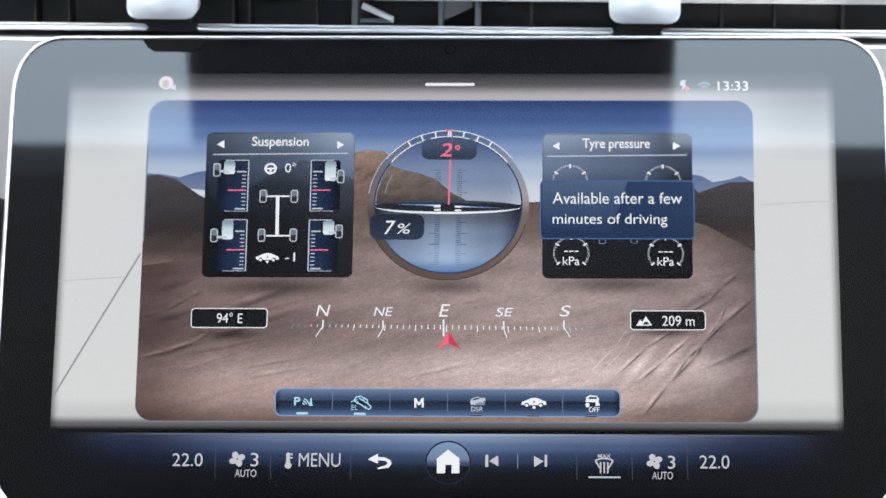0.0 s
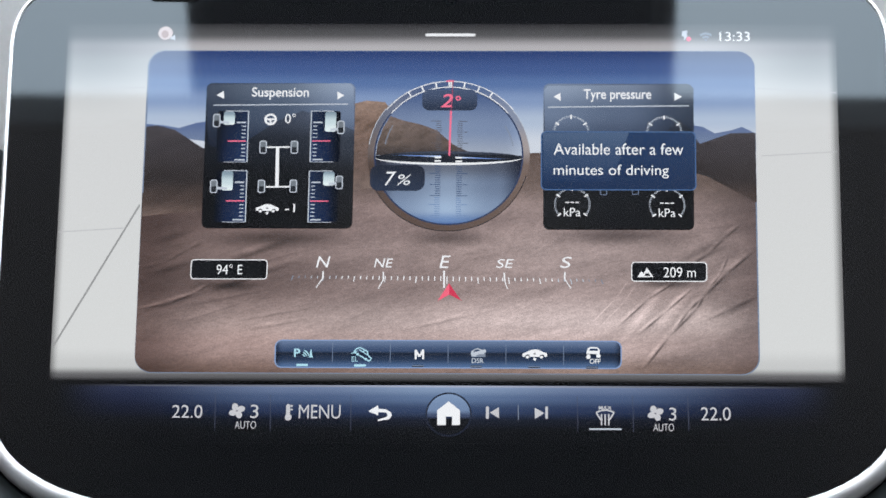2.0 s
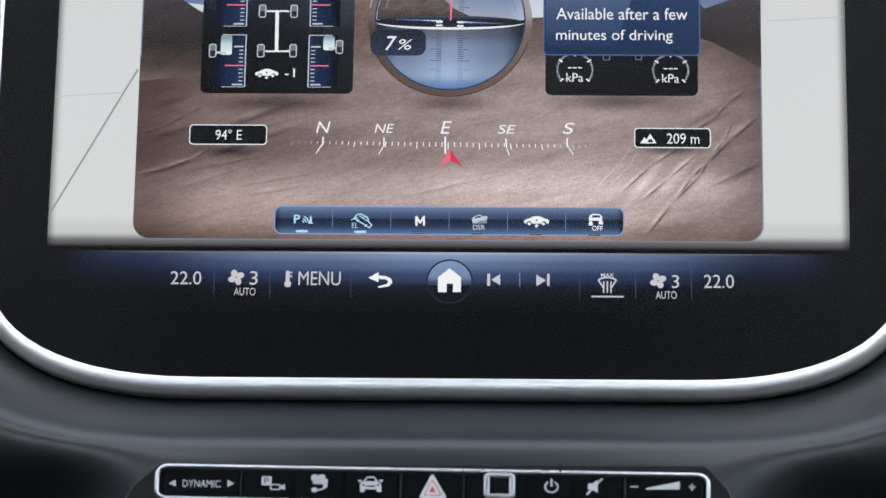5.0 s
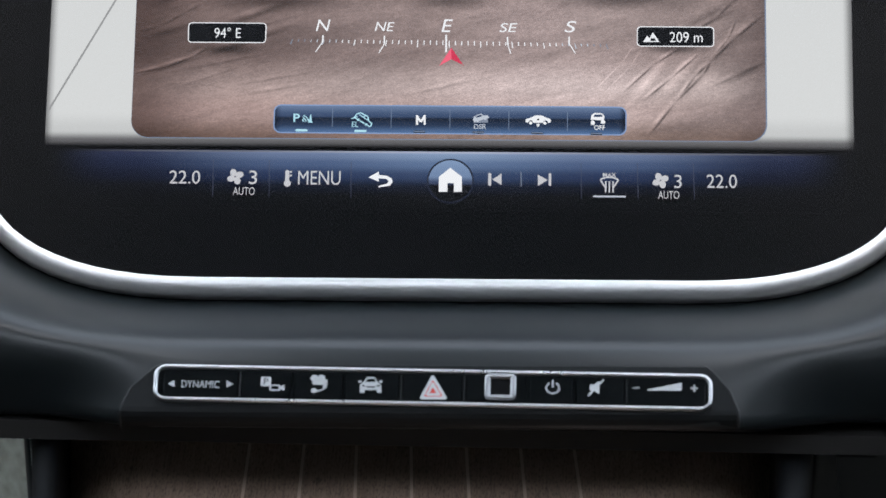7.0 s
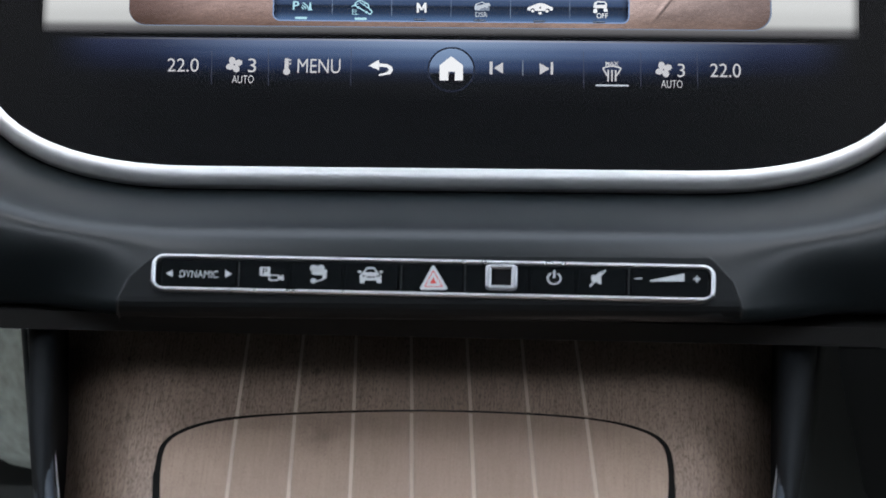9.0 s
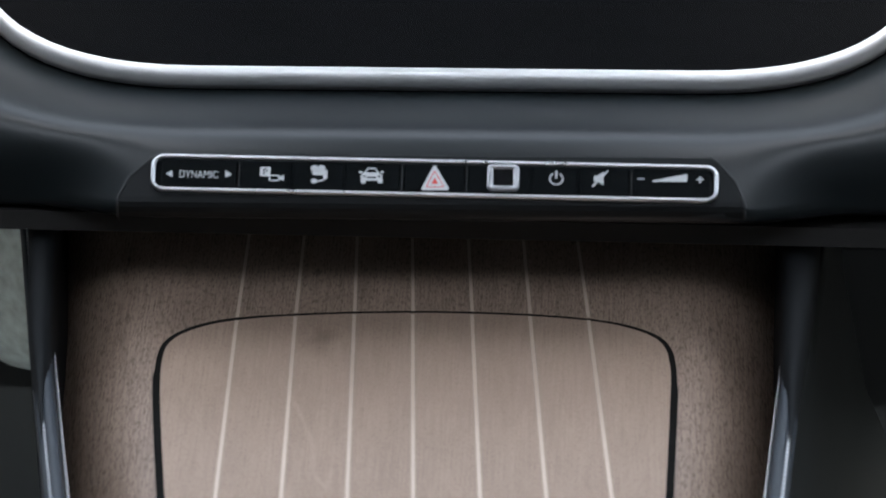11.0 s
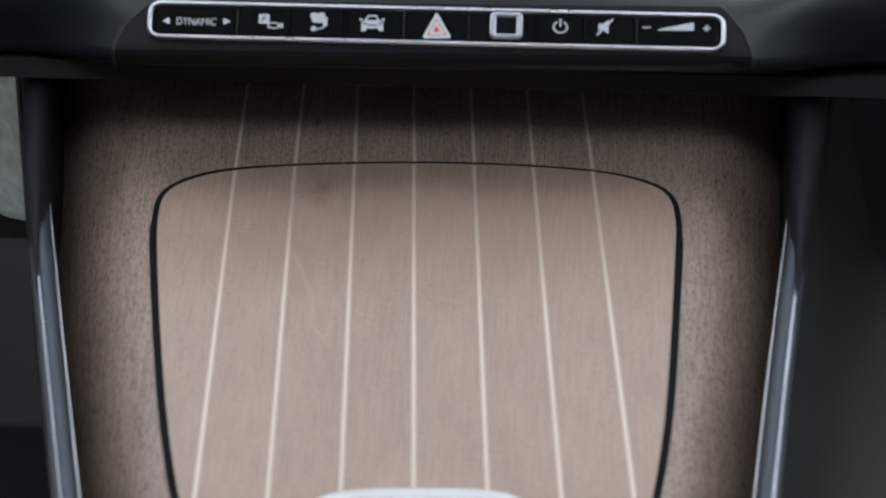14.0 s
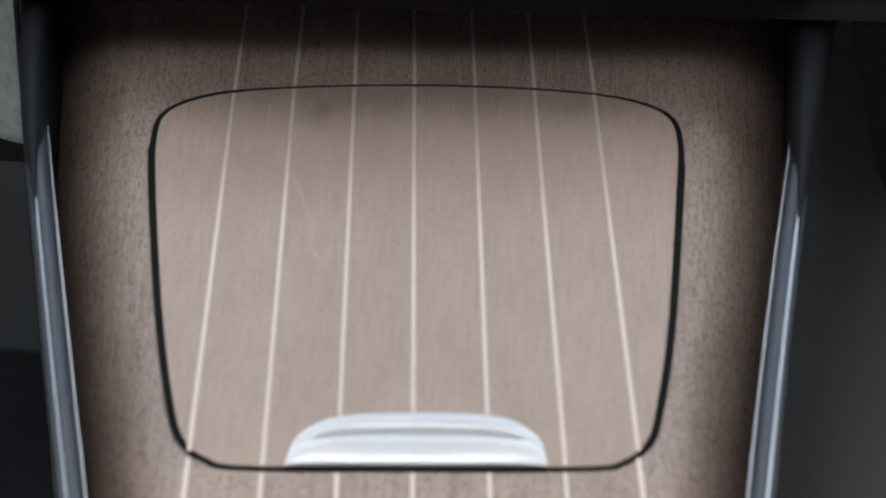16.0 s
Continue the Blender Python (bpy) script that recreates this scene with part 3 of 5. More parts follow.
level_scale(-97.3, 54.1, -84.6, 31.3, 1, -97.8, 49.7, 49.2, 48.9, suspension)
level_scale(-58.6, 54.5, -46.4, 31.8, -1, -46.3, 47.3, 46.5, 46.3, suspension)
level_scale(-97.0, 27.5, -84.2, 4.8, 1, -97.7, 20.4, 19.7, 19.7, suspension)
level_scale(-58.5, 27.8, -46.5, 5.2, -1, -46.2, 22.8, 22.3, 22.3, suspension)
for cx, cy in ((-78.1, 38.1), (-65.2, 38.2), (-78.1, 20.7), (-65, 20.9)):
    wheel_icon(cx, cy, 3.1, 5.8, suspension)
flat("axle", [line(-76.4, 38.1, -67.1, 38.2, 0.7), line(-76.4, 20.5, -66.6, 20.6, 0.7), line(-72, 38.4, -71.8, 20.5, 1.4)], 0.32, WHITE, suspension)
ring("steering_wheel_icon", -75.5, 50.5, 1.7, 2.6, 0.32, WHITE, suspension, 32)
flat("steering_spoke", [line(-77.4, 50.5, -73.7, 50.6, 0.8), line(-75.5, 50.5, -75.4, 48.2, 0.8)], 0.33, WHITE, suspension)
words("angle", "0\u00b0", -69.5, 53.2, -65.1, 48.9, 0.32, WHITE, suspension)
words("level", "-1", -68, 13.1, -63.9, 9.4, 0.32, WHITE, suspension)


def car_icon(x, y, w, z, mat, parent, name="car_icon"):
    """A small car seen from the side."""
    s = w / 40
    body = [(-20, -3), (-20.5, 0), (-19.5, 2.6), (-15, 4), (-10, 6.4), (-5, 8.6), (0, 9.4), (6, 8.8), (11, 6.4), (15, 4.4), (19.5, 3.2), (20.5, 0), (20, -3), (16, -3.6), (15, -0.6), (12, 0.8), (9, -0.6), (8, -3.6), (-8, -3.6), (-9, -0.6), (-12, 0.8), (-15, -0.6), (-16, -3.6)]
    flat(name, [[(x + s * a, y + s * b) for a, b in body], disc(x + s * 11, y - s * 4, s * 2.6, n=16), disc(x - s * 12, y - s * 4, s * 2.6, n=16)], z, mat, parent)
    flat("level_arrow", [[(x - s * 3.2, y - s * 7), (x, y - s * 11), (x + s * 3.2, y - s * 7), (x, y - s * 4.6)]], z + 0.01, mat, parent)
    flat("level_arrow", [(x - s * 2, y + s * 0.5), (x + s * 2, y + s * 0.5), (x, y + s * 4.5)], z + 0.01, BLACKPX, parent)


car_icon(-75.3, 10.7, 9.2, 0.32, WHITE, suspension)

tyre = flat("tyre_card", rr(37.4, 68.3, 98.95, 3.4, 2.6), 0.26, CARD, display, "dark translucent card titled tyre pressure")
flat("card_sky", [(37.9, 39.5), (72.3, 38.9), (85.1, 44.1), (93.1, 52.3), (99.1, 46.8), (99.2, 66.3), (97.6, 68), (38.9, 67.3), (37.5, 65.6)], 0.27, CARDSKY, tyre)
words("title", "Tyre pressure", 53.7, 65.8, 81.6, 60, 0.3, WHITE, tyre, bold=0.012)
flat("arrow", [(41.3, 62.1), (44.1, 63.9), (44.2, 60.3)], 0.3, WHITE, tyre)
flat("arrow", [(94.3, 62.7), (91.2, 64.5), (91.2, 60.9)], 0.3, WHITE, tyre)
flat("rule", line(39, 57.7, 97.1, 58.4, 0.5), 0.3, PALE, tyre)


def dial(cx, cy, parent, readout):
    flat("dial_ring", [arc(cx, cy, 6.7, 7.5, a, a + 2.6, 2) for a in range(-40, 219, 6)], 0.3, PALE, parent)
    flat("dial_tick", [line(cx + 6.0 * math.cos(a), cy + 6.0 * math.sin(a), cx + 7.8 * math.cos(a), cy + 7.8 * math.sin(a), 0.65) for a in map(radians, (-40, 34, 90, 146, 220))], 0.31, WHITE, parent)
    if readout:
        flat("dash", [line(cx - 2.9 + 2.1 * k, cy + 0.9, cx - 1.3 + 2.1 * k, cy + 0.9, 0.5) for k in range(3)], 0.31, WHITE, parent)
        words("unit", "kPa", cx - 3.4, cy - 5.2, cx + 3.4, cy - 1.5, 0.31, WHITE, parent)


dial(48.7, 46.2, tyre, False)
dial(87, 46.4, tyre, False)
dial(49.5, 14.3, tyre, True)
dial(88.2, 14.5, tyre, True)
flat("wheel_icon", outline_ring(60.8, 22.2, 63.6, 18.7, 0.5, 0.3) + outline_ring(73.8, 22.3, 76.6, 18.9, 0.5, 0.3), 0.3, STEEL, tyre)

POPUP = glow_ramp("popup_pixels", [(46.1, (36, 58, 92)), (19.9, (29, 48, 80))])
SHEEN = glow_ramp("popup_sheen_pixels", [(46.5, (76, 96, 126)), (34, (54, 74, 106)), (24, (34, 54, 88))])
popup = flat("message_box", rr(36.4, 46.9, 100.1, 20.7, 2.2), 0.4, glow("popup_edge_pixels", (74, 104, 148)), display, "navy message box about tyre pressure")
flat("message_panel", rr(36.9, 46.4, 99.6, 21.2, 1.8), 0.42, POPUP, popup)
flat("sheen", [(37.3, 46.0), (72.6, 46.4), (65.5, 24.5), (37.5, 24.5)], 0.43, SHEEN, popup)
words("message", "Available after a few", 41.6, 41.5, 94.9, 36.4, 0.45, WHITE, popup)
words("message", "minutes of driving", 41.7, 32, 88.9, 26, 0.45, WHITE, popup)

# gradient gauge
GX, GY, GR = -1.5, 35.3, 33.4
UPPER = glow_ramp("gauge_sky_pixels", [(GY - 2, (178, 188, 204)), (GY + 12, (134, 153, 186)), (GY + 31, (70, 95, 144))], [(GX - 31, (255, 255, 255)), (GX - 23, (228, 228, 230)), (GX, (235, 235, 235)), (GX + 23, (228, 228, 230)), (GX + 31, (255, 255, 255))])
LOWER = glow_ramp("gauge_water_pixels", [(GY - 31, (52, 80, 138)), (GY - 28.6, (108, 138, 184)), (GY - 24, (158, 180, 208)), (GY - 13, (134, 152, 178)), (GY - 5, (100, 108, 124)), (GY, (74, 78, 90))], [(GX - 31, (96, 98, 114)), (GX - 20, (205, 207, 214)), (GX, (255, 255, 255)), (GX + 20, (205, 207, 214)), (GX + 31, (96, 98, 114))])
GMESA = glow_ramp("gauge_mesa_pixels", [(51.2, (118, 104, 98)), (42, (98, 86, 81)), (35.5, (66, 60, 60))], None, [(7, 3, 28, 0.22, 7), (1.4, 1.1, 0, 0.18, 4)])
RIM = glow_ramp("gauge_rim_pixels", [(GY - 33, (104, 88, 81)), (GY - 5, (116, 100, 93)), (GY + 4, (160, 152, 152)), (GY + 18, (132, 142, 164)), (GY + 33, (84, 106, 148))], [(GX - 33, (176, 170, 168)), (GX - 20, (225, 222, 222)), (GX + 33, (255, 255, 255))])
gauge = flat("gradient_gauge", [arc(GX, GY, GR - 2.9, GR, 45 * k, 45 * k + 45, 12) for k in range(8)], 0.27, RIM, display, "round glassy gauge of roll and gradient")
R2 = GR - 2.9
flat("upper_half", [(GX + R2 * math.cos(radians(a)), GY + R2 * math.sin(radians(a))) for a in range(0, 181, 5)], 0.24, UPPER, gauge)
flat("lower_half", [(GX + R2 * math.cos(radians(a)), GY + R2 * math.sin(radians(a))) for a in range(180, 361, 5)], 0.24, LOWER, gauge)
hill = [(GX - R2 * 0.985, GY), (GX - R2 * 0.97, GY + 5), (GX - R2 * 0.9, GY + 12), (GX - R2 * 0.8, GY + 17.5)]
flat("hill", hill + [(-20.8, 50.9), (-13.1, 49), (-6.7, 46.5), (0, 40.3), (8.3, 35.8), (GX + 8, GY)], 0.25, GMESA, gauge)
flat("scale_band", [arc(GX, GY, GR - 0.35, GR, 38 + 8 * k, 46 + 8 * k, 4) for k in range(13)] + [arc(GX, GY, GR - 3.0, GR - 2.6, 38 + 8 * k, 46 + 8 * k, 4) for k in range(13)], 0.28, WHITE, gauge)
for a in (8, 142):
    flat("scale_end", [arc(GX, GY, GR - 0.3, GR, a + 10 * k, a + 10 * k + 10, 6) for k in range(3)], 0.28, PALE, gauge)
for a in (10, 150):
    flat("lens_edge", [arc(GX, GY, GR - 6.9, GR - 6.5, a + 10 * k, a + 10 * k + 10, 6) for k in range(2)], 0.255, DIM, gauge)
flat("scale_mark", [line(GX + (GR - 2.9) * math.cos(a), GY + (GR - 2.9) * math.sin(a), GX + GR * math.cos(a), GY + GR * math.sin(a), 0.6) for a in map(radians, (58, 68.5, 79.5, 89.2, 90.8, 100.5, 111, 121.5))], 0.29, WHITE, gauge)
flat("inner_edge", [arc(GX, GY, R2 - 0.4, R2 + 0.25, 15 * k, 15 * k + 15, 4) for k in range(24)], 0.275, glow("inner_edge_pixels", (52, 64, 94)), gauge)
flat("outer_edge", [arc(GX, GY, GR - 0.3, GR + 0.1, 195 + 15 * k, 210 + 15 * k, 4) for k in range(10)], 0.275, glow("outer_edge_pixels", (58, 52, 54)), gauge)
flat("pointer_glow", arc(GX, GY, GR - 0.4, GR + 0.3, 87.5, 93), 0.3, PINK, gauge)
HORIZON = glow_ramp("horizon_pixels", [(GY - 4, (34, 38, 48)), (GY, (30, 34, 42)), (GY + 1.5, (62, 70, 86))])
flat("horizon_disc", disc(GX, GY - 1.0, R2 * 0.99, 2.9), 0.29, HORIZON, gauge)
flat("horizon_line", [[(GX + R2 * 0.99 * math.cos(radians(a)), GY - 1.0 + 3.2 * math.sin(radians(a))) for a in range(180, 361, 6)] + [(GX + R2 * 0.99 * math.cos(radians(a)), GY - 1.0 + 2.2 * math.sin(radians(a))) for a in range(360, 179, -6)]], 0.31, WHITE, gauge)
for side, x0, y0, x1, y1 in ((-1, -4.6, 34.75, -25, 35.35), (1, 1.3, 34.6, 22, 33.9)):
    flat("horizon_glint", [(x0, y0 + 0.38), (x1, y1), (x0, y0 - 0.38)][::side], 0.32, glow("glint_pixels", (118, 150, 214)), gauge)
    flat("horizon_glint", [(x0, y0 + 0.3), (x0 + (x1 - x0) * 0.4, y0 + (y1 - y0) * 0.4), (x0, y0 - 0.3)][::side], 0.325, glow("bright_glint_pixels", (214, 228, 250)), gauge)
flat("ladder_bar", [line(x - 1.35, y, x + 1.35, y, 0.72) for x, y in ((-5.9, 34.4), (-5.9, 32.9), (-5.9, 31.6), (2.7, 34.3), (2.7, 32.7), (2.8, 31.5))], 0.33, WHITE, gauge)
LADDER, LADDERLOW = glow("ladder_pixels", (62, 80, 114)), glow("faint_ladder_pixels", (112, 138, 178))
for sx in (-5.8, 3):
    out = -1 if sx < GX else 1
    for first, count, tone in ((0, 14, LADDER), (14, 10, LADDERLOW)):
        rungs = [GY - 5 - 0.98 * k for k in range(first, first + count)]
        flat("ladder", [line(sx - 1.1, y, sx + 1.1, y, 0.36) for y in rungs] + [line(sx, y, sx + out * 3.4, y, 0.3) for y in rungs[3::5]], 0.27, tone, gauge)
    rungs = [GY + 2.6 + 0.98 * k for k in range(14)]
    flat("ladder", [line(sx - 1.1, y, sx + 1.1, y, 0.3) for y in rungs] + [line(sx, y, sx + out * 3.2, y, 0.26) for y in rungs[3::5]], 0.27, glow("upper_ladder_pixels", (88, 90, 100)), gauge)
flat("pointer_tail", [(-1.1, 55.2), (-0.7, 55.2), (-0.2, 68.4), (-0.6, 68.4)], 0.37, glow("dim_pointer_pixels", (150, 70, 98)), gauge)
flat("pointer", [(-1.7, 35.2), (-1, 35.2), (-0.5, 55.2), (-1.3, 55.2)], 0.34, PINK, gauge)
TAG = glow_ramp("tag_pixels", [(64.9, (70, 84, 112)), (55.2, (44, 54, 74)), (30.9, (34, 40, 54)), (18.9, (44, 54, 74))])
flat("roll_tag", rr(-13, 64.8, 9.8, 55.4, 3.0), 0.36, TAG, gauge)
words("roll_value", "2", -5.4, 62.8, -0.3, 56.8, 0.38, PINK, gauge, lean=0.2, bold=0.01)
ring("degree_mark", 1.9, 60.9, 0.55, 1.1, 0.38, PINK, gauge, 24)
flat("slope_tag", rr(-33.6, 30.8, -11.1, 19.4, 3.6), 0.36, TAG, gauge)
words("slope_value", "7", -27.5, 27.8, -22.9, 21.6, 0.38, WHITE, gauge, lean=0.2)
words("slope_unit", "%", -22.5, 26.6, -16.6, 22, 0.38, WHITE, gauge, lean=0.2)


# heading and height badges
def badge(x0, y0, x1, y1, name, label):
    b = flat(name, rr(x0, y0, x1, y1, 1.6), 0.26, WHITE, display, label)
    flat("panel", rr(x0 + 0.4, y0 - 0.4, x1 - 0.4, y1 + 0.4, 1.3), 0.28, BLACKPX, b)
    return b


b = badge(-105.5, -11.5, -74.1, -20.2, "heading_badge", "black badge with a white edge showing the heading")
words("heading", "94\u00b0 E", -94.9, -13.6, -84.3, -18.1, 0.3, WHITE, b)
b = badge(73.7, -10.2, 104.5, -18.8, "height_badge", "black badge with a white edge showing the height")
words("height", "209 m", 86.8, -12.5, 99.9, -16.9, 0.3, WHITE, b)
flat("mountain_icon", [[(76.2, -17), (77.8, -14.3), (78.8, -15.5), (77.9, -17)], [(77.9, -17), (80.1, -12.8), (82.7, -16.9)]], 0.3, WHITE, b)
flat("mountain_gap", [(79, -16.5), (79.7, -15), (80.1, -15.6), (80.6, -15), (81.5, -16.5)], 0.31, BLACKPX, b)

# compass strip
compass = flat("compass", [line(-2.2, -15.3, -2.1, -22.7, 0.7)], 0.26, WHITE, display, "white compass scale with a red arrow")
letters = (("N", -54.4, -9.6, -48.6, -14.5), ("NE", -30.8, -10.3, -23, -14.1), ("E", -4.2, -8.7, 0.3, -14.1), ("SE", 18.9, -9.9, 26.1, -13.7), ("S", 44.9, -8.6, 49.6, -13.4))
for t, *q in letters:
    words("direction", t, *q, 0.26, WHITE, compass, lean=0.2)
for q in (line(-51.4, -16.2, -51.5, -19.2, 0.6), line(-51.5, -19.2, -54.1, -23.4, 0.4), line(-26.9, -16.2, -26.8, -19.6, 0.6), line(-26.8, -19.6, -28.8, -23.3, 0.4), line(22.2, -15.8, 22.5, -19.4, 0.6), line(22.5, -19.4, 23.7, -22.9, 0.4), line(46.8, -15.2, 46.8, -18.1, 0.6), line(46.8, -18.1, 49.4, -22.3, 0.4)):
    flat("long_tick", q, 0.26, WHITE, compass)
cx0, cy0 = -63.5, -18.4
cx1 = 61.6
for k in range(51):
    x = cx0 + (cx1 - cx0) * k / 50
    edge = abs(k - 25) / 25
    tall = 1.5 if k % 5 == 0 else 0.0
    flat("tick", line(x, cy0 + 0.7 - 0.5 * edge, x + (0.3 + 0.3 * tall) * (k - 25) / 25, cy0 - 1.3 - tall * 0.7 + 0.5 * edge, 0.4), 0.25, WHITE if edge < 0.7 else PALE if edge < 0.9 else DIM, compass)
flat("arrow", [(-0, -20.7), (5, -28.2), (0.1, -25.6), (-4.7, -28.4)], 0.28, glow("arrow_pixels", (206, 60, 88)), compass)
flat("arrow_light", [(-0, -20.7), (0.1, -25.6), (-4.7, -28.4)], 0.29, glow("arrow_light_pixels", (240, 104, 128)), compass)

# row of buttons
BUTTON = glow_ramp("button_row_pixels", [(-45.1, (104, 124, 156)), (-49.6, (60, 78, 110)), (-51.0, (28, 37, 54)), (-53.0, (38, 52, 76)), (-57.1, (82, 110, 152))], [(-70.5, (120, 120, 130)), (-67, (255, 255, 255)), (66, (255, 255, 255)), (69.5, (120, 120, 130))])
row = flat("drive_button_strip", rr(-69.8, -45.1, 70.1, -57.2, 3.0), 0.26, glow("button_edge_pixels", (132, 156, 196)), display, "navy row of six drive buttons")
flat("panel", rr(-69.3, -45.6, 69.6, -56.7, 2.7), 0.28, BUTTON, row)
for x in (-46.4, -23.1, 0.2, 23.5, 46.7):
    flat("divider", line(x, -46.9, x, -55.0, 0.25), 0.3, STEEL, row)
for k in range(6):
    lx, ly = -58.5 + 23.35 * k, -56.55 + 0.12 * k
    flat("lamp", rr(lx - 2.4, ly - 0.5, lx + 2.4, ly + 0.5, 0.45), 0.31, CYAN if k < 2 else BLACKPX, row)
    if k > 1:
        flat("lamp_light", rr(lx - 2.3, ly - 0.1, lx + 2.3, ly + 0.3), 0.315, STEEL, row)
words("park_icon", "P", -61.9, -49.6, -59.4, -53.2, 0.32, CYAN, row, bold=0.02)
for k in range(3):
    flat("wave", arc(-58.9, -53.2, 0.9 + 0.95 * k, 1.4 + 0.95 * k, 10, 72, 6), 0.32, CYAN, row)
flat("cone", [[(-56.0, -53.3), (-54.2, -53.3), (-54.2, -52.9), (-56.0, -52.9)], [(-55.7, -52.9), (-54.5, -52.9), (-54.9, -49.9), (-55.3, -49.9)]], 0.32, CYAN, row)


def tilted_car(x, y, w, turn, mat, parent, holes=True):
    s, c, d = w / 40, math.cos(radians(turn)), math.sin(radians(turn))
    shape = [(-20, -7), (-20, 2), (-14, 9), (4, 10), (10, 3), (20, 1), (20, -7), (14, -7), (11, -3), (7, -7), (-7, -7), (-10, -3), (-14, -7)]
    move = lambda q: [(x + s * (a * c - e * d), y + s * (a * d + e * c)) for a, e in q]
    wheels = [move(disc(10.5, -7, 3, n=12)), move(disc(-10.5, -7, 3, n=12))]
    if not holes:
        body = move(shape[:7])
        ends = list(zip(body, body[1:])) + [(move([(14, -7)])[0], body[-1]), (move([(-7, -7)])[0], move([(7, -7)])[0])] + [(body[0], move([(-14, -7)])[0])]
        flat("car_icon", [line(*a, *b, 0.5) for a, b in ends] + wheels, 0.32, mat, parent)
        flat("car_window", [line(*move([(-14, 4)])[0], *move([(9, 3)])[0], 0.4), line(*move([(-3, 4)])[0], *move([(-3, 10)])[0], 0.4)], 0.33, mat, parent)
        return
    flat("car_icon", [move(shape)] + wheels, 0.32, mat, parent)
    if holes:
        flat("car_window", [move([(-12, 3), (-10, 7), (3, 7), (7, 2)])], 0.33, NAVY, parent)


tilted_car(-33.9, -51.6, 7.4, -32, CYAN, row, holes=False)
flat("slope", line(-38.9, -51.4, -36.4, -50.4, 0.4), 0.32, CYAN, row)
words("mode", "EL", -38.6, -52.6, -36.1, -54.8, 0.32, CYAN, row)
flat("mode", [line(-12.8, -53.5, -12.9, -49.4, 0.85), line(-9.8, -53.4, -9.9, -49.3, 0.85), line(-12.9, -49.6, -11.3, -52.3, 0.85), line(-9.9, -49.6, -11.3, -52.3, 0.85)], 0.32, WHITE, row)
tilted_car(12.3, -50, 6.2, 18, PALE, row)
flat("slope", [(9.3, -52.2), (15.3, -52.1), (15.2, -49.7)], 0.315, DIM, row)
words("mode", "DSR", 9.8, -52.7, 14.6, -54.8, 0.32, PALE, row, bold=0.01)
car_icon(35.1, -50.9, 9.8, 0.32, WHITE, row)
flat("car_front_icon", [[(55.8, -50.1), (56.3, -47.9), (57.4, -47.2), (60.4, -47.4), (61.3, -48.6), (61.1, -50.3)], rr(56.1, -50.4, 57.2, -51.8), rr(59.9, -50.3, 61.3, -51.7)], 0.32, WHITE, row)
flat("tyre_mark", rr(55.9, -50.8, 57.5, -52.3, 0.4), 0.32, WHITE, row)
flat("tyre_mark", rr(60, -50.5, 61.6, -51.7, 0.4), 0.32, WHITE, row)
flat("rear_window", [(57, -48.9), (57.4, -47.9), (60.2, -47.9), (60.6, -48.8)], 0.325, NAVY, row)
words("mode", "OFF", 57.2, -52.3, 61.6, -54.4, 0.33, WHITE, row, bold=0.01)

# climate line
CLIMATE = glow_ramp("climate_pixels", [(-64.4, (158, 174, 204)), (-66, (126, 147, 178)), (-69.6, (92, 114, 149)), (-74.5, (52, 68, 100)), (-79.5, (21, 25, 38)), (-83.5, (8, 8, 10)), (-88.7, (5, 5, 6))], [(-160, (0, 0, 0)), (-130, (84, 84, 104)), (-60, (205, 205, 215)), (0, (255, 255, 255)), (60, (205, 205, 215)), (130, (84, 84, 104)), (158, (0, 0, 0))])
climate = flat("climate_bar", [(-160, -64.4), (-160, -88.7), (158, -88.7), (158, -64.4)], 0.08, CLIMATE, display, "dark line of climate and media buttons")
LINE = glow_ramp("edge_line_pixels", [(-66.8, (170, 176, 196)), (-62.9, (170, 176, 196))], [(-158, (0, 0, 0)), (-100, (150, 150, 150)), (0, (255, 255, 255)), (100, (150, 150, 150)), (156, (0, 0, 0))])
flat("edge_line", [(-158, -64.5), (-158, -65.1), (156, -65.1), (156, -64.5)], 0.14, LINE, climate)
SOFT = glow("soft_white_pixels", (196, 196, 201))
words("temperature", "22.0", -110, -74.1, -97.8, -79.6, 0.16, SOFT, climate)
words("temperature", "22.0", 101.8, -72, 113.7, -77.6, 0.16, SOFT, climate)
for x, y in ((-83.9, -76.3), (83.7, -74.9)):
    flat("fan_icon", [[(x + a * math.cos(q) - e * math.sin(q), y + a * math.sin(q) + e * math.cos(q)) for a, e in disc(1.75, 0.45, 1.6, 1.3, 14)] for q in map(radians, (12, 102, 192, 282))], 0.16, SOFT, climate)
words("fan_speed", "3", -78.5, -73.6, -75.3, -79.3, 0.16, SOFT, climate)
words("fan_speed", "3", 89.1, -72.4, 92, -77.9, 0.16, SOFT, climate)
words("fan_mode", "AUTO", -84.6, -80.6, -76, -83.8, 0.16, SOFT, climate)
words("fan_mode", "AUTO", 82.8, -79.2, 91.1, -82.4, 0.16, SOFT, climate)
words("menu", "MENU", -59.1, -73.3, -42.3, -79.1, 0.16, SOFT, climate)
flat("thermometer_icon", [rr(-64.2, -73.2, -62.6, -78.6, 0.6), disc(-63.3, -78.7, 1.4, n=20), rr(-62.5, -73.6, -61.6, -74.3), rr(-62.5, -75.1, -61.6, -75.8)], 0.16, SOFT, climate)
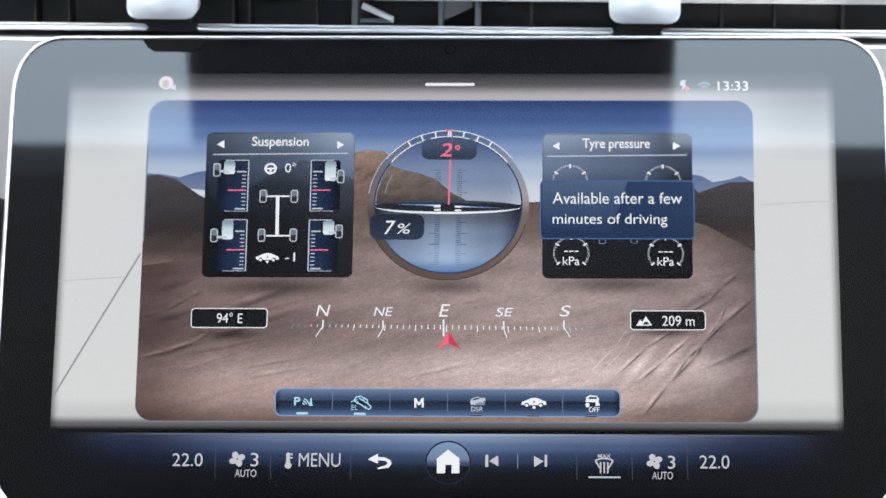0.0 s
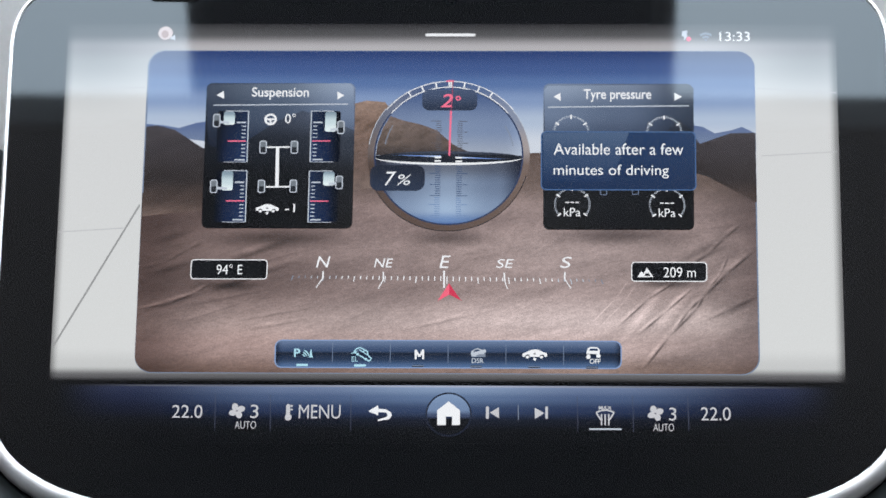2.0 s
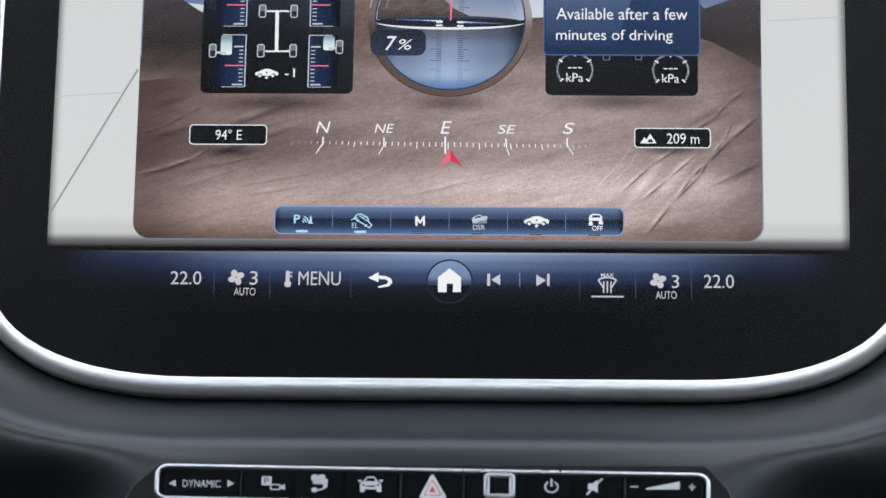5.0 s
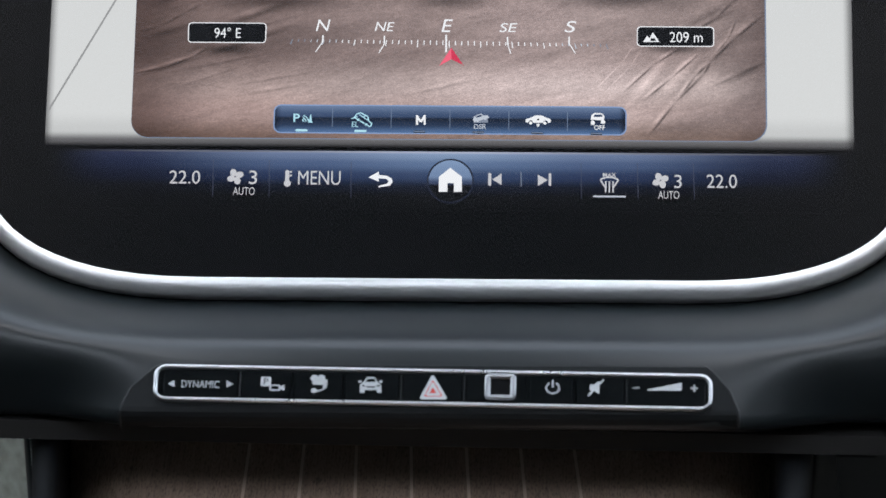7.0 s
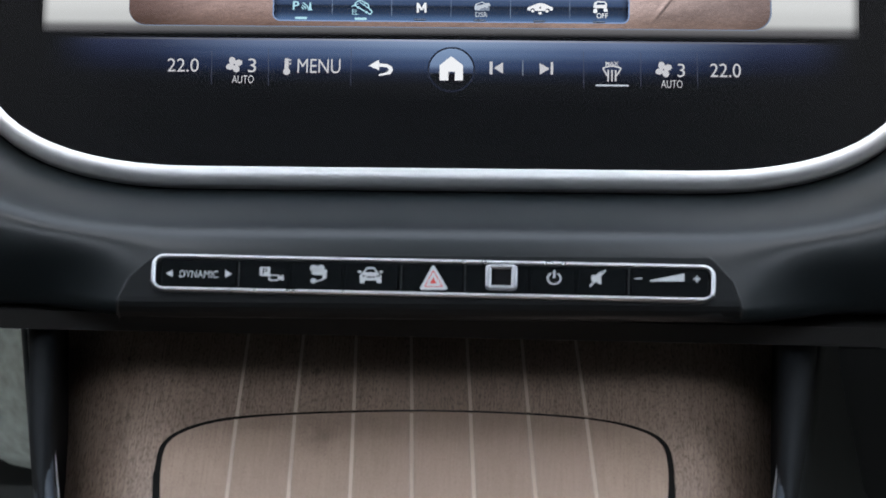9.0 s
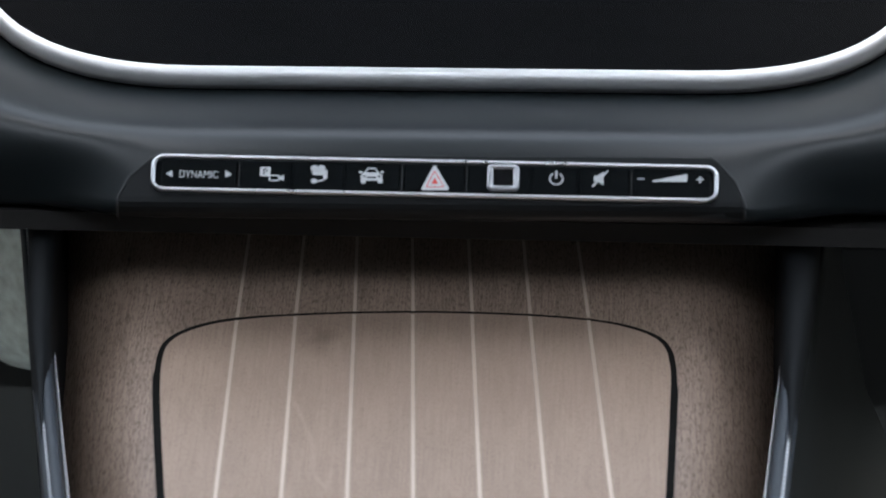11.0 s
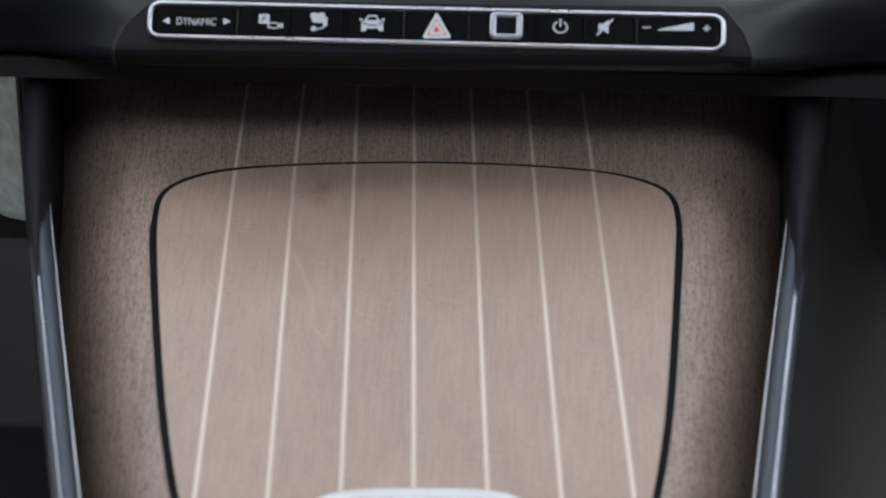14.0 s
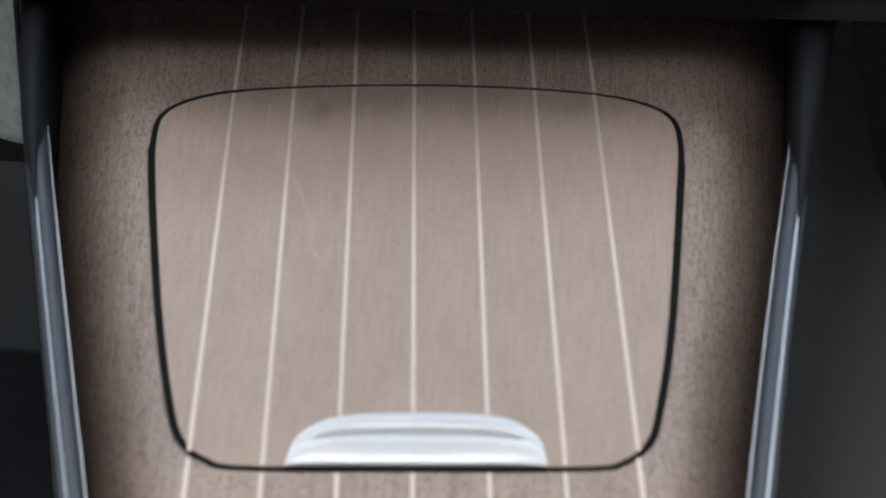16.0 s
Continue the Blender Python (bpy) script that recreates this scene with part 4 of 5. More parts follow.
for x0, y0, x1, y1 in ((-92.8, -69.3, -92.6, -84.8), (-70.7, -69.2, -70.3, -84.7), (-38.3, -69, -38.1, -84.3), (52.4, -68.2, 52.7, -83.2), (74.6, -67.9, 74.9, -82.9), (96.6, -67.6, 97, -82.5)):
    flat("divider", line(x0, y0, x1, y1, 0.28), 0.16, glow("divider_pixels", (74, 80, 98)), climate)
flat("divider", line(28.8, -72.3, 28.9, -78.5, 0.35), 0.16, DIM, climate)
flat("back_arrow", [[(-31.3, -75.6), (-27.3, -73.1), (-27.2, -74.6), (-24.3, -74.8), (-22.2, -75.9), (-21.7, -77.4), (-22.8, -79), (-27.3, -79.8), (-27.3, -79.1), (-24, -78.1), (-23.3, -77.1), (-24.2, -76.2), (-27.2, -76), (-27.2, -77.4)]], 0.16, WHITE, climate)
HOMEBED = glow_ramp("home_bed_pixels", [(-67.2, (126, 150, 184)), (-74.4, (112, 134, 168)), (-77.3, (60, 72, 100)), (-78.7, (14, 15, 20)), (-86.3, (9, 9, 11))])
flat("home_bed", disc(1, -76.6, 9.0), 0.16, HOMEBED, climate)
ring("home_ring", 1, -76.6, 8.6, 9.3, 0.18, glow("home_ring_pixels", (36, 42, 58)), climate)
flat("home_icon", [(-3.5, -81.1), (-3.6, -74.9), (0.9, -71.1), (5.5, -74.8), (5.6, -81), (2.4, -81.1), (2.4, -77.5), (-0.1, -77.5), (-0.1, -81.1)], 0.2, WHITE, climate)
flat("skip_back", [rr(15.9, -73, 17.1, -78.2, 0.3), [(17.5, -75.6), (21.1, -73.2), (21.2, -77.9)]], 0.16, SOFT, climate)
flat("skip_on", [rr(39.7, -72.7, 40.7, -77.9, 0.3), [(39.3, -75.5), (35.4, -73.2), (35.5, -78)]], 0.16, SOFT, climate)
words("defrost", "MAX", 61, -72.1, 66.2, -73.7, 0.16, SOFT, climate, bold=0.02)
WX, WY = 63.6, -75.9
flat("defrost_icon", [arc(WX, WY - 4.6, 6.3, 6.95, 57 + 13.2 * k, 57 + 13.2 * (k + 1), 4) for k in range(5)] + [arc(WX, WY - 5.2, 3.2, 3.75, 60 + 12 * k, 72 + 12 * k, 3) for k in (0, 4)] + [line(WX - 3.55, WY + 0.95, WX - 1.7, WY - 2.1, 0.65), line(WX + 3.55, WY + 0.95, WX + 1.7, WY - 2.1, 0.65)] + [line(WX - 1.45 + 1.45 * k, WY - 4.3, WX - 1.45 + 1.45 * k, WY + 0.4, 0.6) for k in range(3)], 0.16, SOFT, climate)
flat("active_line", rr(57.2, -81.5, 70.3, -82.2, 0.4), 0.16, PALE, climate)

# leather collar below the display
collar_path = [p for p in glass_outline(0.0, 24) if p[1] < 60]
left = [p for p in collar_path if p[0] < CX]
right = [p for p in collar_path if p[0] >= CX]
left.sort(key=lambda p: (-p[1], p[0]))
right.sort(key=lambda p: (p[1], p[0]))
collar_path = left + right


SHELF = np.polyfit([0.6, 2, 5, 9, 13, 17, 21, 25, 28.5], [-6.5, -4.4, -0.4, 5.0, 10.6, 16.6, 22.6, 28.0, 31.4], 4)


def collar_profile(i, x, y):
    """The ledge climbs from the gap under the chrome frame to its crest, wider round the corners."""
    k = min(1, max(0, (abs(x - CX) - 110) / 75))
    k = k * k * (3 - 2 * k)
    return [(frame_width(y) + o * (1 + 0.15 * k), float(np.polyval(SHELF, o))) for o in np.linspace(0.6, 28.5, 22)]


bm = sweep(collar_path, collar_profile, closed=False)
collar = thing("lower_dashboard", "charcoal leather ledge curving below the display", "dashboard", SCREEN)
bm.verts.ensure_lookup_table()
count = len(collar_profile(0, 0, 0))
edge_now = [bm.verts[i * count + count - 1] for i in range(len(collar_path))]
crest = [v.co.copy() for v in edge_now]
back_in = SCREEN.inverted()


def lip_at(x, y, z):
    """A place on the lower edge, a little higher in the middle, seen from the display."""
    q = max(0.0, 1 - (x / 0.16) ** 2)
    return back_in @ Vector((x, y + 0.0025 * q, z + 0.0045 * q + 0.0105 * x))


def inward(x):
    """Beside the switches the face drops more steeply."""
    q = min(1, max(0, (abs(x) - 0.095) / 0.05))
    return 0.021 * q * q * (3 - 2 * q)


# the face rolls over the crest, drops to its lower edge and turns under
rows = [edge_now]
for q in [k / 16 for k in range(1, 17)]:
    row_now = []
    for c in crest:
        lip = lip_at(c.x * 1.12, -0.1305 + inward(c.x), 0.7835)
        over = c + Vector((c.x * 0.02, -0.0085, 0.0068))
        row_now.append(bm.verts.new(c * (1 - q) ** 2 + over * 2 * q * (1 - q) + lip * q * q))
    rows.append(row_now)
for y, z in ((-0.1295, 0.7805), (-0.1260, 0.7783), (-0.1190, 0.7773), (-0.0900, 0.7770)):
    rows.append([bm.verts.new(lip_at(c.x * 1.12, y + inward(c.x), z)) for c in crest])
for a, b in zip(rows, rows[1:]):
    for i in range(len(a) - 1):
        bm.faces.new((a[i], a[i + 1], b[i + 1], b[i]))
part("leather_ledge", bm, LEATHER, collar, "charcoal grained leather", smooth=True)
part("gap_floor", sweep(collar_path, lambda i, x, y: [(frame_width(y) - 0.6, -5), (frame_width(y) + 0.2, -8), (frame_width(y) + 1.0, -6.2)], closed=False), GAP, collar, "dark gap under the chrome frame")

# ---- air vents above the display ----
VENT = pose(0, 0.1, 1.01, 90, 0, 0)
VANE = grain(material("grey_vane", (0.13, 0.14, 0.145), 0.4), (300, 300, 300), 0, 0.1)
CAVITY = grain(material("vent_depth_grey", (0.035, 0.037, 0.038), 0.5), (300, 300, 300), 0, 0.1)
vents = thing("air_vent", "wide black air vent between two chrome strips", "air vent", VENT)
STRIP0, STRIP1 = -0.4, 2.6
for x0, x1 in ((-300, -134.3), (-113, 66.8), (87, 300)):
    part("chrome_strip", plate(rr(x0, STRIP0, x1, STRIP1, 1.0), -1, 1.5, bevel=1.0), SATIN, vents, "bright chrome strip", smooth=True)
# black pieces stand in for the dark reflections in the chrome
for x0, x1 in ((-134.3, -113), (66.8, 87)):
    part("strip_reflection", plate(rr(x0 - 0.5, STRIP0, x1 + 0.5, STRIP1, 0.4), -1, 1.1), GAP, vents, "black piece standing for a dark reflection in the chrome strip")
part("upper_strip", plate(rr(-300, 14.0, 300, 16.2, 0.8), -1, 1.5, bevel=0.5), CHROME, vents, "bright chrome strip")
part("cavity", plate(rr(-300, -3, 300, 18, 0.5), -40, -34), CAVITY, vents, "dark back of the vent")
for x in (-97.6, -90.7, -61.4, 31.3, 113.4, 136.2, 165.3, -169.2, -183.9):
    part("vane", plate(rr(x - 0.6, -1.5, x + 0.6, 15), -22, -3), SOFT_BLACK, vents)
for x0, x1 in ((-46.2, -43.8), (7, 9.4), (-8.9, -6.9)):
    part("vane", plate(rr(x0, -1.5, x1, 15), -20, -2, bevel=0.3), VANE, vents)
part("flap", plate([(-42.3, 9.7), (-41.3, 12.1), (-28.2, 5.8), (-28.2, 3.5)], -6, -3, bevel=0.4), SILVER, vents, "grey diagonal flap")
part("flap", plate([(-42.8, 3.1), (-42.8, 4.8), (-28.2, 4.8), (-28.2, 3.1)], -6, -4, bevel=0.4), VANE, vents)
part("flap", plate([(-6.7, 4.3), (-6.7, 17), (6, 17), (6, 10.2)], -8, -4, bevel=0.4), VANE, vents, "grey diagonal flap")


def vent_slider(x):
    """Chrome thumb slider with a rounded lower edge on a black stem."""
    b = thing("vent_slider", "chrome thumb slider of the air vent", "vent slider", VENT @ pose(x / 1000, 0, 0), group="sliders of the air vent")
    bm = plate(rr(-15.2, 6.7, 15.2, 24, 4.5), -1, 3, bevel=1.2)
    for v in bm.verts:
        if v.co.z > 0:
            v.co.z += (0.024 - v.co.y) * 0.7
    part("thumb_tab", bm, SATIN, b, "bright silver tab", smooth=True)
    part("neck", plate(rr(-11.0, 1.8, 11.0, 7.5, 1.5), -2, 1.0, bevel=0.4), GAP, b, "black neck")
    return b


vent_slider(-127)
vent_slider(79.9)
# two black patches over the upper edge of the glass
part("edge_patch", plate([(-131.5, 111.5), (-128.5, 106.8), (-125.5, 104.9), (-109, 104.7), (-105.5, 106.6), (-103, 111.4)], -1, 0.35), SEAM, display, "small black patch at the upper edge")
part("edge_patch", plate(rr(65.9, 112.2, 86.8, 109.8, 1.2), -1, 0.35), SEAM, display, "small black patch at the upper edge")
ring("camera_eye", -2.1, 105.7, 1.7, 2.4, 0.05, BAR_BLACK, display)

# ---- switch bar ----
fascia = thing("switch_fascia", "soft black fascia around the row of switches", "dashboard", BAR)
bm, rows = bmesh.new(), []
for y, h in ((11.4, -3.5), (11.1, -1.6), (10.4, -1.0), (8.4, -0.9), (0, -0.9), (-8.5, -0.9), (-10.5, -1.2), (-12.2, -2.4), (-13.5, -4.6), (-14.2, -8)):
    q = (11.4 - y) / 25.6
    flare = 15.5 * (1 - (1 - min(1, q * 1.05)) ** 2.2)
    a, b = -104.5 - flare, 99.5 + flare * 0.85
    rows.append([bm.verts.new(((a + (b - a) * k / 24) / 1000, (y - 1.7 + 3.4 * k / 24) / 1000, h / 1000)) for k in range(25)])
for a, b in zip(rows, rows[1:]):
    for j in range(24):
        bm.faces.new((b[j], b[j + 1], a[j + 1], a[j]))
for side in (0, -1):
    rim = [r[side] for r in rows]
    low = [bm.verts.new(v.co + Vector((0, 0, -0.006))) for v in rim]
    for i in range(len(rim) - 1):
        bm.faces.new((rim[i], rim[i + 1], low[i + 1], low[i]))
bmesh.ops.recalc_face_normals(bm, faces=bm.faces)
ends = [[r[0].co.copy() for r in rows], [r[-1].co.copy() for r in rows]]
part("panel", bm, FASCIA, fascia, "smooth black plastic panel rolling under the dashboard")
for rim in ends:
    bm = bmesh.new()
    strips = [[bm.verts.new(p + Vector((o, 0, h))) for o, h in ((-0.0007, -0.001), (-0.0005, 0.0002), (0, 0.0004), (0.0005, 0.0002), (0.0007, -0.001))] for p in rim]
    for a, b in zip(strips, strips[1:]):
        for j in range(4):
            bm.faces.new((a[j], a[j + 1], b[j + 1], b[j]))
    bmesh.ops.recalc_face_normals(bm, faces=bm.faces)
    part("edge_bead", bm, SOFT_BLACK, fascia, "narrow bead at the end of the panel", smooth=True)
setting("dashboard_underside", box(-0.36, -0.108, 0.768, 0.36, 0.08, 0.7755), GAP, "black underside of the dashboard over the console", "dashboard")
switch_bar = thing("switch_bar", "glossy black row of switches in a chrome rim", "control panel", BAR)
X0, Y1, X1, Y0 = -107.3, 7.8, 102.5, -7.6
bar_pts = rr(X0, Y0, X1, Y1, 4.5)
part("bezel", plate(bar_pts, -2, 0.3), BAR_BLACK, switch_bar, "glossy black bezel")
part("chrome_rim", sweep(bar_pts, lambda i, x, y: [(-1.3, 0.2), (-1.2, 1.3), (-0.6, 1.8), (0.1, 1.6), (0.4, 0.8), (0.4, -2)]), RIMCHROME, switch_bar, "thin bright chrome rim", smooth=True)


def key(name, x0, x1, label=""):
    """One switch cap between two ends."""
    return part(name, plate(rr(x0 + 0.35, Y0 + 1.6, x1 - 0.35, Y1 - 1.6, 0.5, 2), -1, 1.0, bevel=0.35), BAR_BLACK, switch_bar, label)


ZI = 1.06
for x in (-74.9, -14.2, 9.6, 70.6):
    part("joint", plate(rr(x - 0.16, Y0 + 1.8, x + 0.16, Y1 - 1.8), 0.3, 1.02), SOFT_BLACK, switch_bar, "thin grey joint between two switches")
k = key("rocker_switch", -104.2, -75.2, "rocker for the drive mode")
flat("arrow", [(-102.2, -0.6), (-99.8, 1), (-99.5, -2)], ZI, ICON, k)
flat("arrow", [(-77.4, -0.2), (-80.1, 1.5), (-79.9, -1.8)], ZI, ICON, k)
words("mode", "DYNAMIC", -97, 1.1, -82.6, -2.1, ZI, ICON, k)
k = key("camera_switch", -74.8, -55.2, "parking camera switch")
flat("park_square", rr(-67.1, 3.3, -63.2, -0.8, 0.5), ZI, ICON, k)
words("letter", "P", -66, 2.6, -64.3, -0.1, ZI + 0.02, BAR_BLACK, k)
flat("camera_icon", outline_ring(-63.7, -0.1, -59.7, -2.8, 0.5, 0.55) + [[(-59.8, -1), (-58.2, 0), (-58, -2.7), (-59.8, -2)]], ZI + 0.03, ICON, k)
k = key("menu_switch", -55, -35.8, "vehicle menu switch")
flat("folder_icon", [disc(-46.9, 3.1, 1.5, n=16), disc(-44.3, 3.3, 1.4, n=16), rr(-47.6, 3.2, -43.4, 0.2, 0.6), [(-43.3, 2.9), (-42, 2.4), (-42.1, -1.1), (-43.5, -1.9), (-43.6, -0.1)]], ZI, ICON, k)
flat("dot_icon", [disc(-46.9, -2.4, 1.1, n=16), line(-46.2, -2.7, -43.3, -1.8, 0.6)], ZI, ICON, k)
k = key("vehicle_switch", -35.5, -14.7, "vehicle switch with a car symbol")
flat("car_front_icon", [[(-29.7, 0.5), (-28.5, 1.8), (-27.1, 4), (-24.4, 4.1), (-23, 1.9), (-21.7, 0.7), (-21.6, -1.6), (-29.6, -1.8)], rr(-29.6, -1.5, -27.8, -3, 0.3), rr(-23.3, -1.4, -21.5, -2.8, 0.3), rr(-30.4, 2.4, -29.1, 1.5, 0.3), rr(-22.4, 2.6, -21.1, 1.7, 0.3)], ZI, ICON, k)
flat("windscreen_icon", [[(-27.8, 1.8), (-26.9, 3.3), (-24.5, 3.3), (-23.6, 1.9)], rr(-27.3, 0, -23.9, -0.6, 0.3), rr(-28.8, 0.5, -27.8, -0.2, 0.2), rr(-23.4, 0.6, -22.3, -0.1, 0.2)], ZI + 0.02, BAR_BLACK, k)
k = key("hazard_switch", -14, 9.4, "hazard switch with a red and white triangle")
tri = [(-7.1, -4.7), (-6.5, -5.4), (2.6, -5.2), (3.2, -4.4), (-2, 5.4), (-2.8, 5.4)]
flat("triangle", tri, ZI, ICON, k)
tx, ty = -2.2, -1.7
mid = lambda f: [(tx + (x - tx) * f, ty + (y - ty) * f) for x, y in tri]
flat("red_triangle", mid(0.66), ZI + 0.02, RED, k)
flat("white_triangle", mid(0.56), ZI + 0.04, ICON, k)
flat("red_center", mid(0.24), ZI + 0.06, RED, k)
k = key("fingerprint_switch", 9.8, 33.4, "fingerprint reader in a chrome square")
pad = rr(17.4, 6.4, 28.9, -4.8, 2.0)
part("pad", plate(pad, 0.9, 1.25), PIANO, k)
part("chrome_square", sweep(pad, lambda i, x, y: [(-2.1, 1.2), (-1.8, 1.9), (-0.9, 2.2), (-0.1, 1.9), (0.3, 1.2), (0.3, 0.6)]), DARKCHROME, k, "bright chrome square", smooth=True)
k = key("power_switch", 33.8, 51, "media power switch")
flat("power_icon", [arc(42.8, 0.8, 2.1, 2.75, 118 + 30.4 * q, 148.4 + 30.4 * q, 4) for q in range(10)] + [line(42.8, 4.5, 42.8, 1, 0.75)], ZI, ICON, k)
k = key("mute_switch", 51.3, 70.2, "mute switch")
flat("speaker_icon", [[(56.7, 2.6), (58.2, 2.6), (60.3, 4.4), (60.3, -1.5), (58.2, -0.1), (56.7, -0.1)]], ZI, ICON, k)
flat("slash", line(56.1, -2.4, 62, 5, 0.7), ZI + 0.02, ICON, k)
k = key("volume_switch", 70.8, 100.5, "volume rocker")
flat("minus", line(72.7, 1.5, 75.5, 1.6, 0.6), ZI, ICON, k)
flat("wedge", [(78.4, 0.4), (78.4, 0.9), (91.2, 4.2), (91.2, 0.7)], ZI, ICON, k)
flat("plus", [line(94.6, 1.8, 97.3, 1.9, 0.6), line(95.9, 3.3, 95.9, 0.3, 0.6)], ZI, ICON, k)

# ---- console ----
def wood_material(name, base, dark, streak, deep_pores, figured, pore=(0.32, 1.5), knots=()):
    """Open-pore veneer: long fibres along the car, dark pores and a slow figure."""
    m = material(name, base, 0.42, spec=0.4)
    n, l, b = nodes_of(m)
    co = n.new("ShaderNodeTexCoord")

    def noise_at(sx, sy, detail, distort=0.0):
        mp = n.new("ShaderNodeMapping")
        mp.vector_type = "TEXTURE"
        mp.inputs["Scale"].default_value = (sx / 1000, sy / 1000, 0.01)
        l.new(co.outputs["Object"], mp.inputs["Vector"])
        t = n.new("ShaderNodeTexNoise")
        t.inputs["Scale"].default_value, t.inputs["Detail"].default_value, t.inputs["Distortion"].default_value = 1, detail, distort
        l.new(mp.outputs[0], t.inputs["Vector"])
        return t.outputs[0]

    def spread(v, a, b2, c, d):
        r = n.new("ShaderNodeMapRange")
        for q, x in zip(("From Min", "From Max", "To Min", "To Max"), (a, b2, c, d)):
            r.inputs[q].default_value = x
        l.new(v, r.inputs["Value"])
        return r.outputs[0]

    def times(p, q):
        t = n.new("ShaderNodeMath")
        t.operation = "MULTIPLY"
        l.new(p, t.inputs[0]), l.new(q, t.inputs[1])
        return t.outputs[0]

    fibre = noise_at(0.7, 26, 4)
    pores = noise_at(*pore, 3, 0.4)
    figure = noise_at(20, 58, 3, 1.1)
    cloud = noise_at(46, 60, 2)
    # growth lines follow the slow figure
    lines = n.new("ShaderNodeMath")
    lines.operation = "PINGPONG"
    swirl = n.new("ShaderNodeMath")
    swirl.operation = "MULTIPLY"
    swirl.inputs[1].default_value = 9.0
    l.new(noise_at(26, 60, 4, 0.5), swirl.inputs[0])
    l.new(swirl.outputs[0], lines.inputs[0])
    lines.inputs[1].default_value = 0.5
    growth = spread(lines.outputs[0], 0.0, 0.16, 1 - figured, 1.0)
    k = times(times(spread(fibre, 0.3, 0.7, 1 - streak, 1 + streak), spread(figure, 0.3, 0.7, 0.72 + 0.28 * deep_pores, 1.16 - 0.16 * deep_pores)), times(times(spread(pores, 0.32, 0.52, deep_pores, 1.05), growth), spread(cloud, 0.3, 0.7, 0.95, 1.04)))
    for x, y, rx, ry, deep, *turn in knots:
        mp = n.new("ShaderNodeMapping")
        mp.vector_type = "TEXTURE"
        mp.inputs["Location"].default_value = (x / 1000, y / 1000, 0)
        mp.inputs["Rotation"].default_value = (0, 0, radians(turn[0] if turn else 0))
        mp.inputs["Scale"].default_value = (rx / 1000, ry / 1000, 1)
        l.new(co.outputs["Object"], mp.inputs["Vector"])
        warp = n.new("ShaderNodeTexNoise")
        warp.inputs["Scale"].default_value = 1.6
        l.new(mp.outputs[0], warp.inputs["Vector"])
        far = n.new("ShaderNodeVectorMath")
        far.operation = "LENGTH"
        l.new(mp.outputs[0], far.inputs[0])
        ringed = n.new("ShaderNodeMath")
        ringed.operation = "ADD"
        l.new(far.outputs["Value"], ringed.inputs[0]), l.new(spread(warp.outputs[0], 0.3, 0.7, -0.3, 0.3), ringed.inputs[1])
        k = times(k, spread(ringed.outputs[0], 0.25, 1.0, deep, 1.0))
    mix = n.new("ShaderNodeMix")
    mix.data_type = "RGBA"
    mix.inputs[6].default_value, mix.inputs[7].default_value = (*dark, 1), (*base, 1)
    l.new(spread(k, 0.45, 1.15, 0, 1), mix.inputs["Factor"])
    l.new(mix.outputs[2], b.inputs["Base Color"])
    l.new(spread(pores, 0.3, 0.6, 0.62, 0.4), b.inputs["Roughness"])
    bp = n.new("ShaderNodeBump")
    bp.inputs["Strength"].default_value, bp.inputs["Distance"].default_value = 0.5, 0.0002
    l.new(times(pores, fibre), bp.inputs["Height"]), l.new(bp.outputs[0], b.inputs["Normal"])
    return m


WALNUT = wood_material("open_pore_wood", (0.342, 0.245, 0.187), (0.1, 0.07, 0.053), 0.18, 0.64, 0.14, (0.7, 2.6), [(-48.6, 25.2, 2.2, 3.0, 0.55)])
# a knot and a wandering pale line of figure on the lid
FIGURE = [(-53.3, -51.9), (-47.0, -68.6), (-42.7, -83.4), (-41.8, -97.1), (-36.8, -105.4), (-35.4, -93.5)]
marks = [(-43.9, -17.5, 9, 12, 0.7), (-43.9, -17.5, 4, 6, 0.78), (-38.6, -21.5, 3.2, 6, 1.2), (-52.5, -7.5, 5, 1.6, 1.16), (-63.2, -27.1, 0.8, 16, 1.12), (-25.5, -25.5, 0.8, 14, 1.12)]
for a, b in zip(FIGURE, FIGURE[1:]):
    marks.append(((a[0] + b[0]) / 2, (a[1] + b[1]) / 2, math.dist(a, b) * 0.7, 1.1, 1.24, math.degrees(math.atan2(b[1] - a[1], b[0] - a[0]))))
LIDWOOD = wood_material("lid_wood", (0.37, 0.264, 0.2), (0.19, 0.132, 0.098), 0.13, 0.75, 0.07, (0.32, 1.5), marks)
INLAY = grain(material("pale_inlay", (0.56, 0.45, 0.365), 0.38, 0.35), (900, 120, 400), 0.05, 0.08, 0.05)
CHEEK = grain(material("shade_cheek_leather", (0.008, 0.009, 0.010), 0.65, spec=0.14), (1500, 1500, 1500), 0.1, 0.1, 0.05)
THREAD = grain(material("grey_thread", (0.58, 0.6, 0.62), 0.7), (2000, 2000, 2000), 0.2, 0.1)
RAIL_LEATHER = grain(material("blue_grey_leather", (0.030, 0.037, 0.046), 0.5, spec=0.45), (1500, 1500, 1500), 0.25, 0.1, 0.05)
console = thing("center_console", "brown open-pore wood console with pale inlaid lines", "console", WOOD)
EDGE_L = [(-155, 35.2, 0), (-137.1, -63.1, 0), (-127.2, -114.3, 0), (-116.4, -172.4, 0), (-105.7, -225.7, 0)]
EDGE_R = [(136, 45.8, 0), (124.2, -52.5, 0), (118.1, -103.1, 0), (113.9, -161.9, 0), (107, -216, 0)]


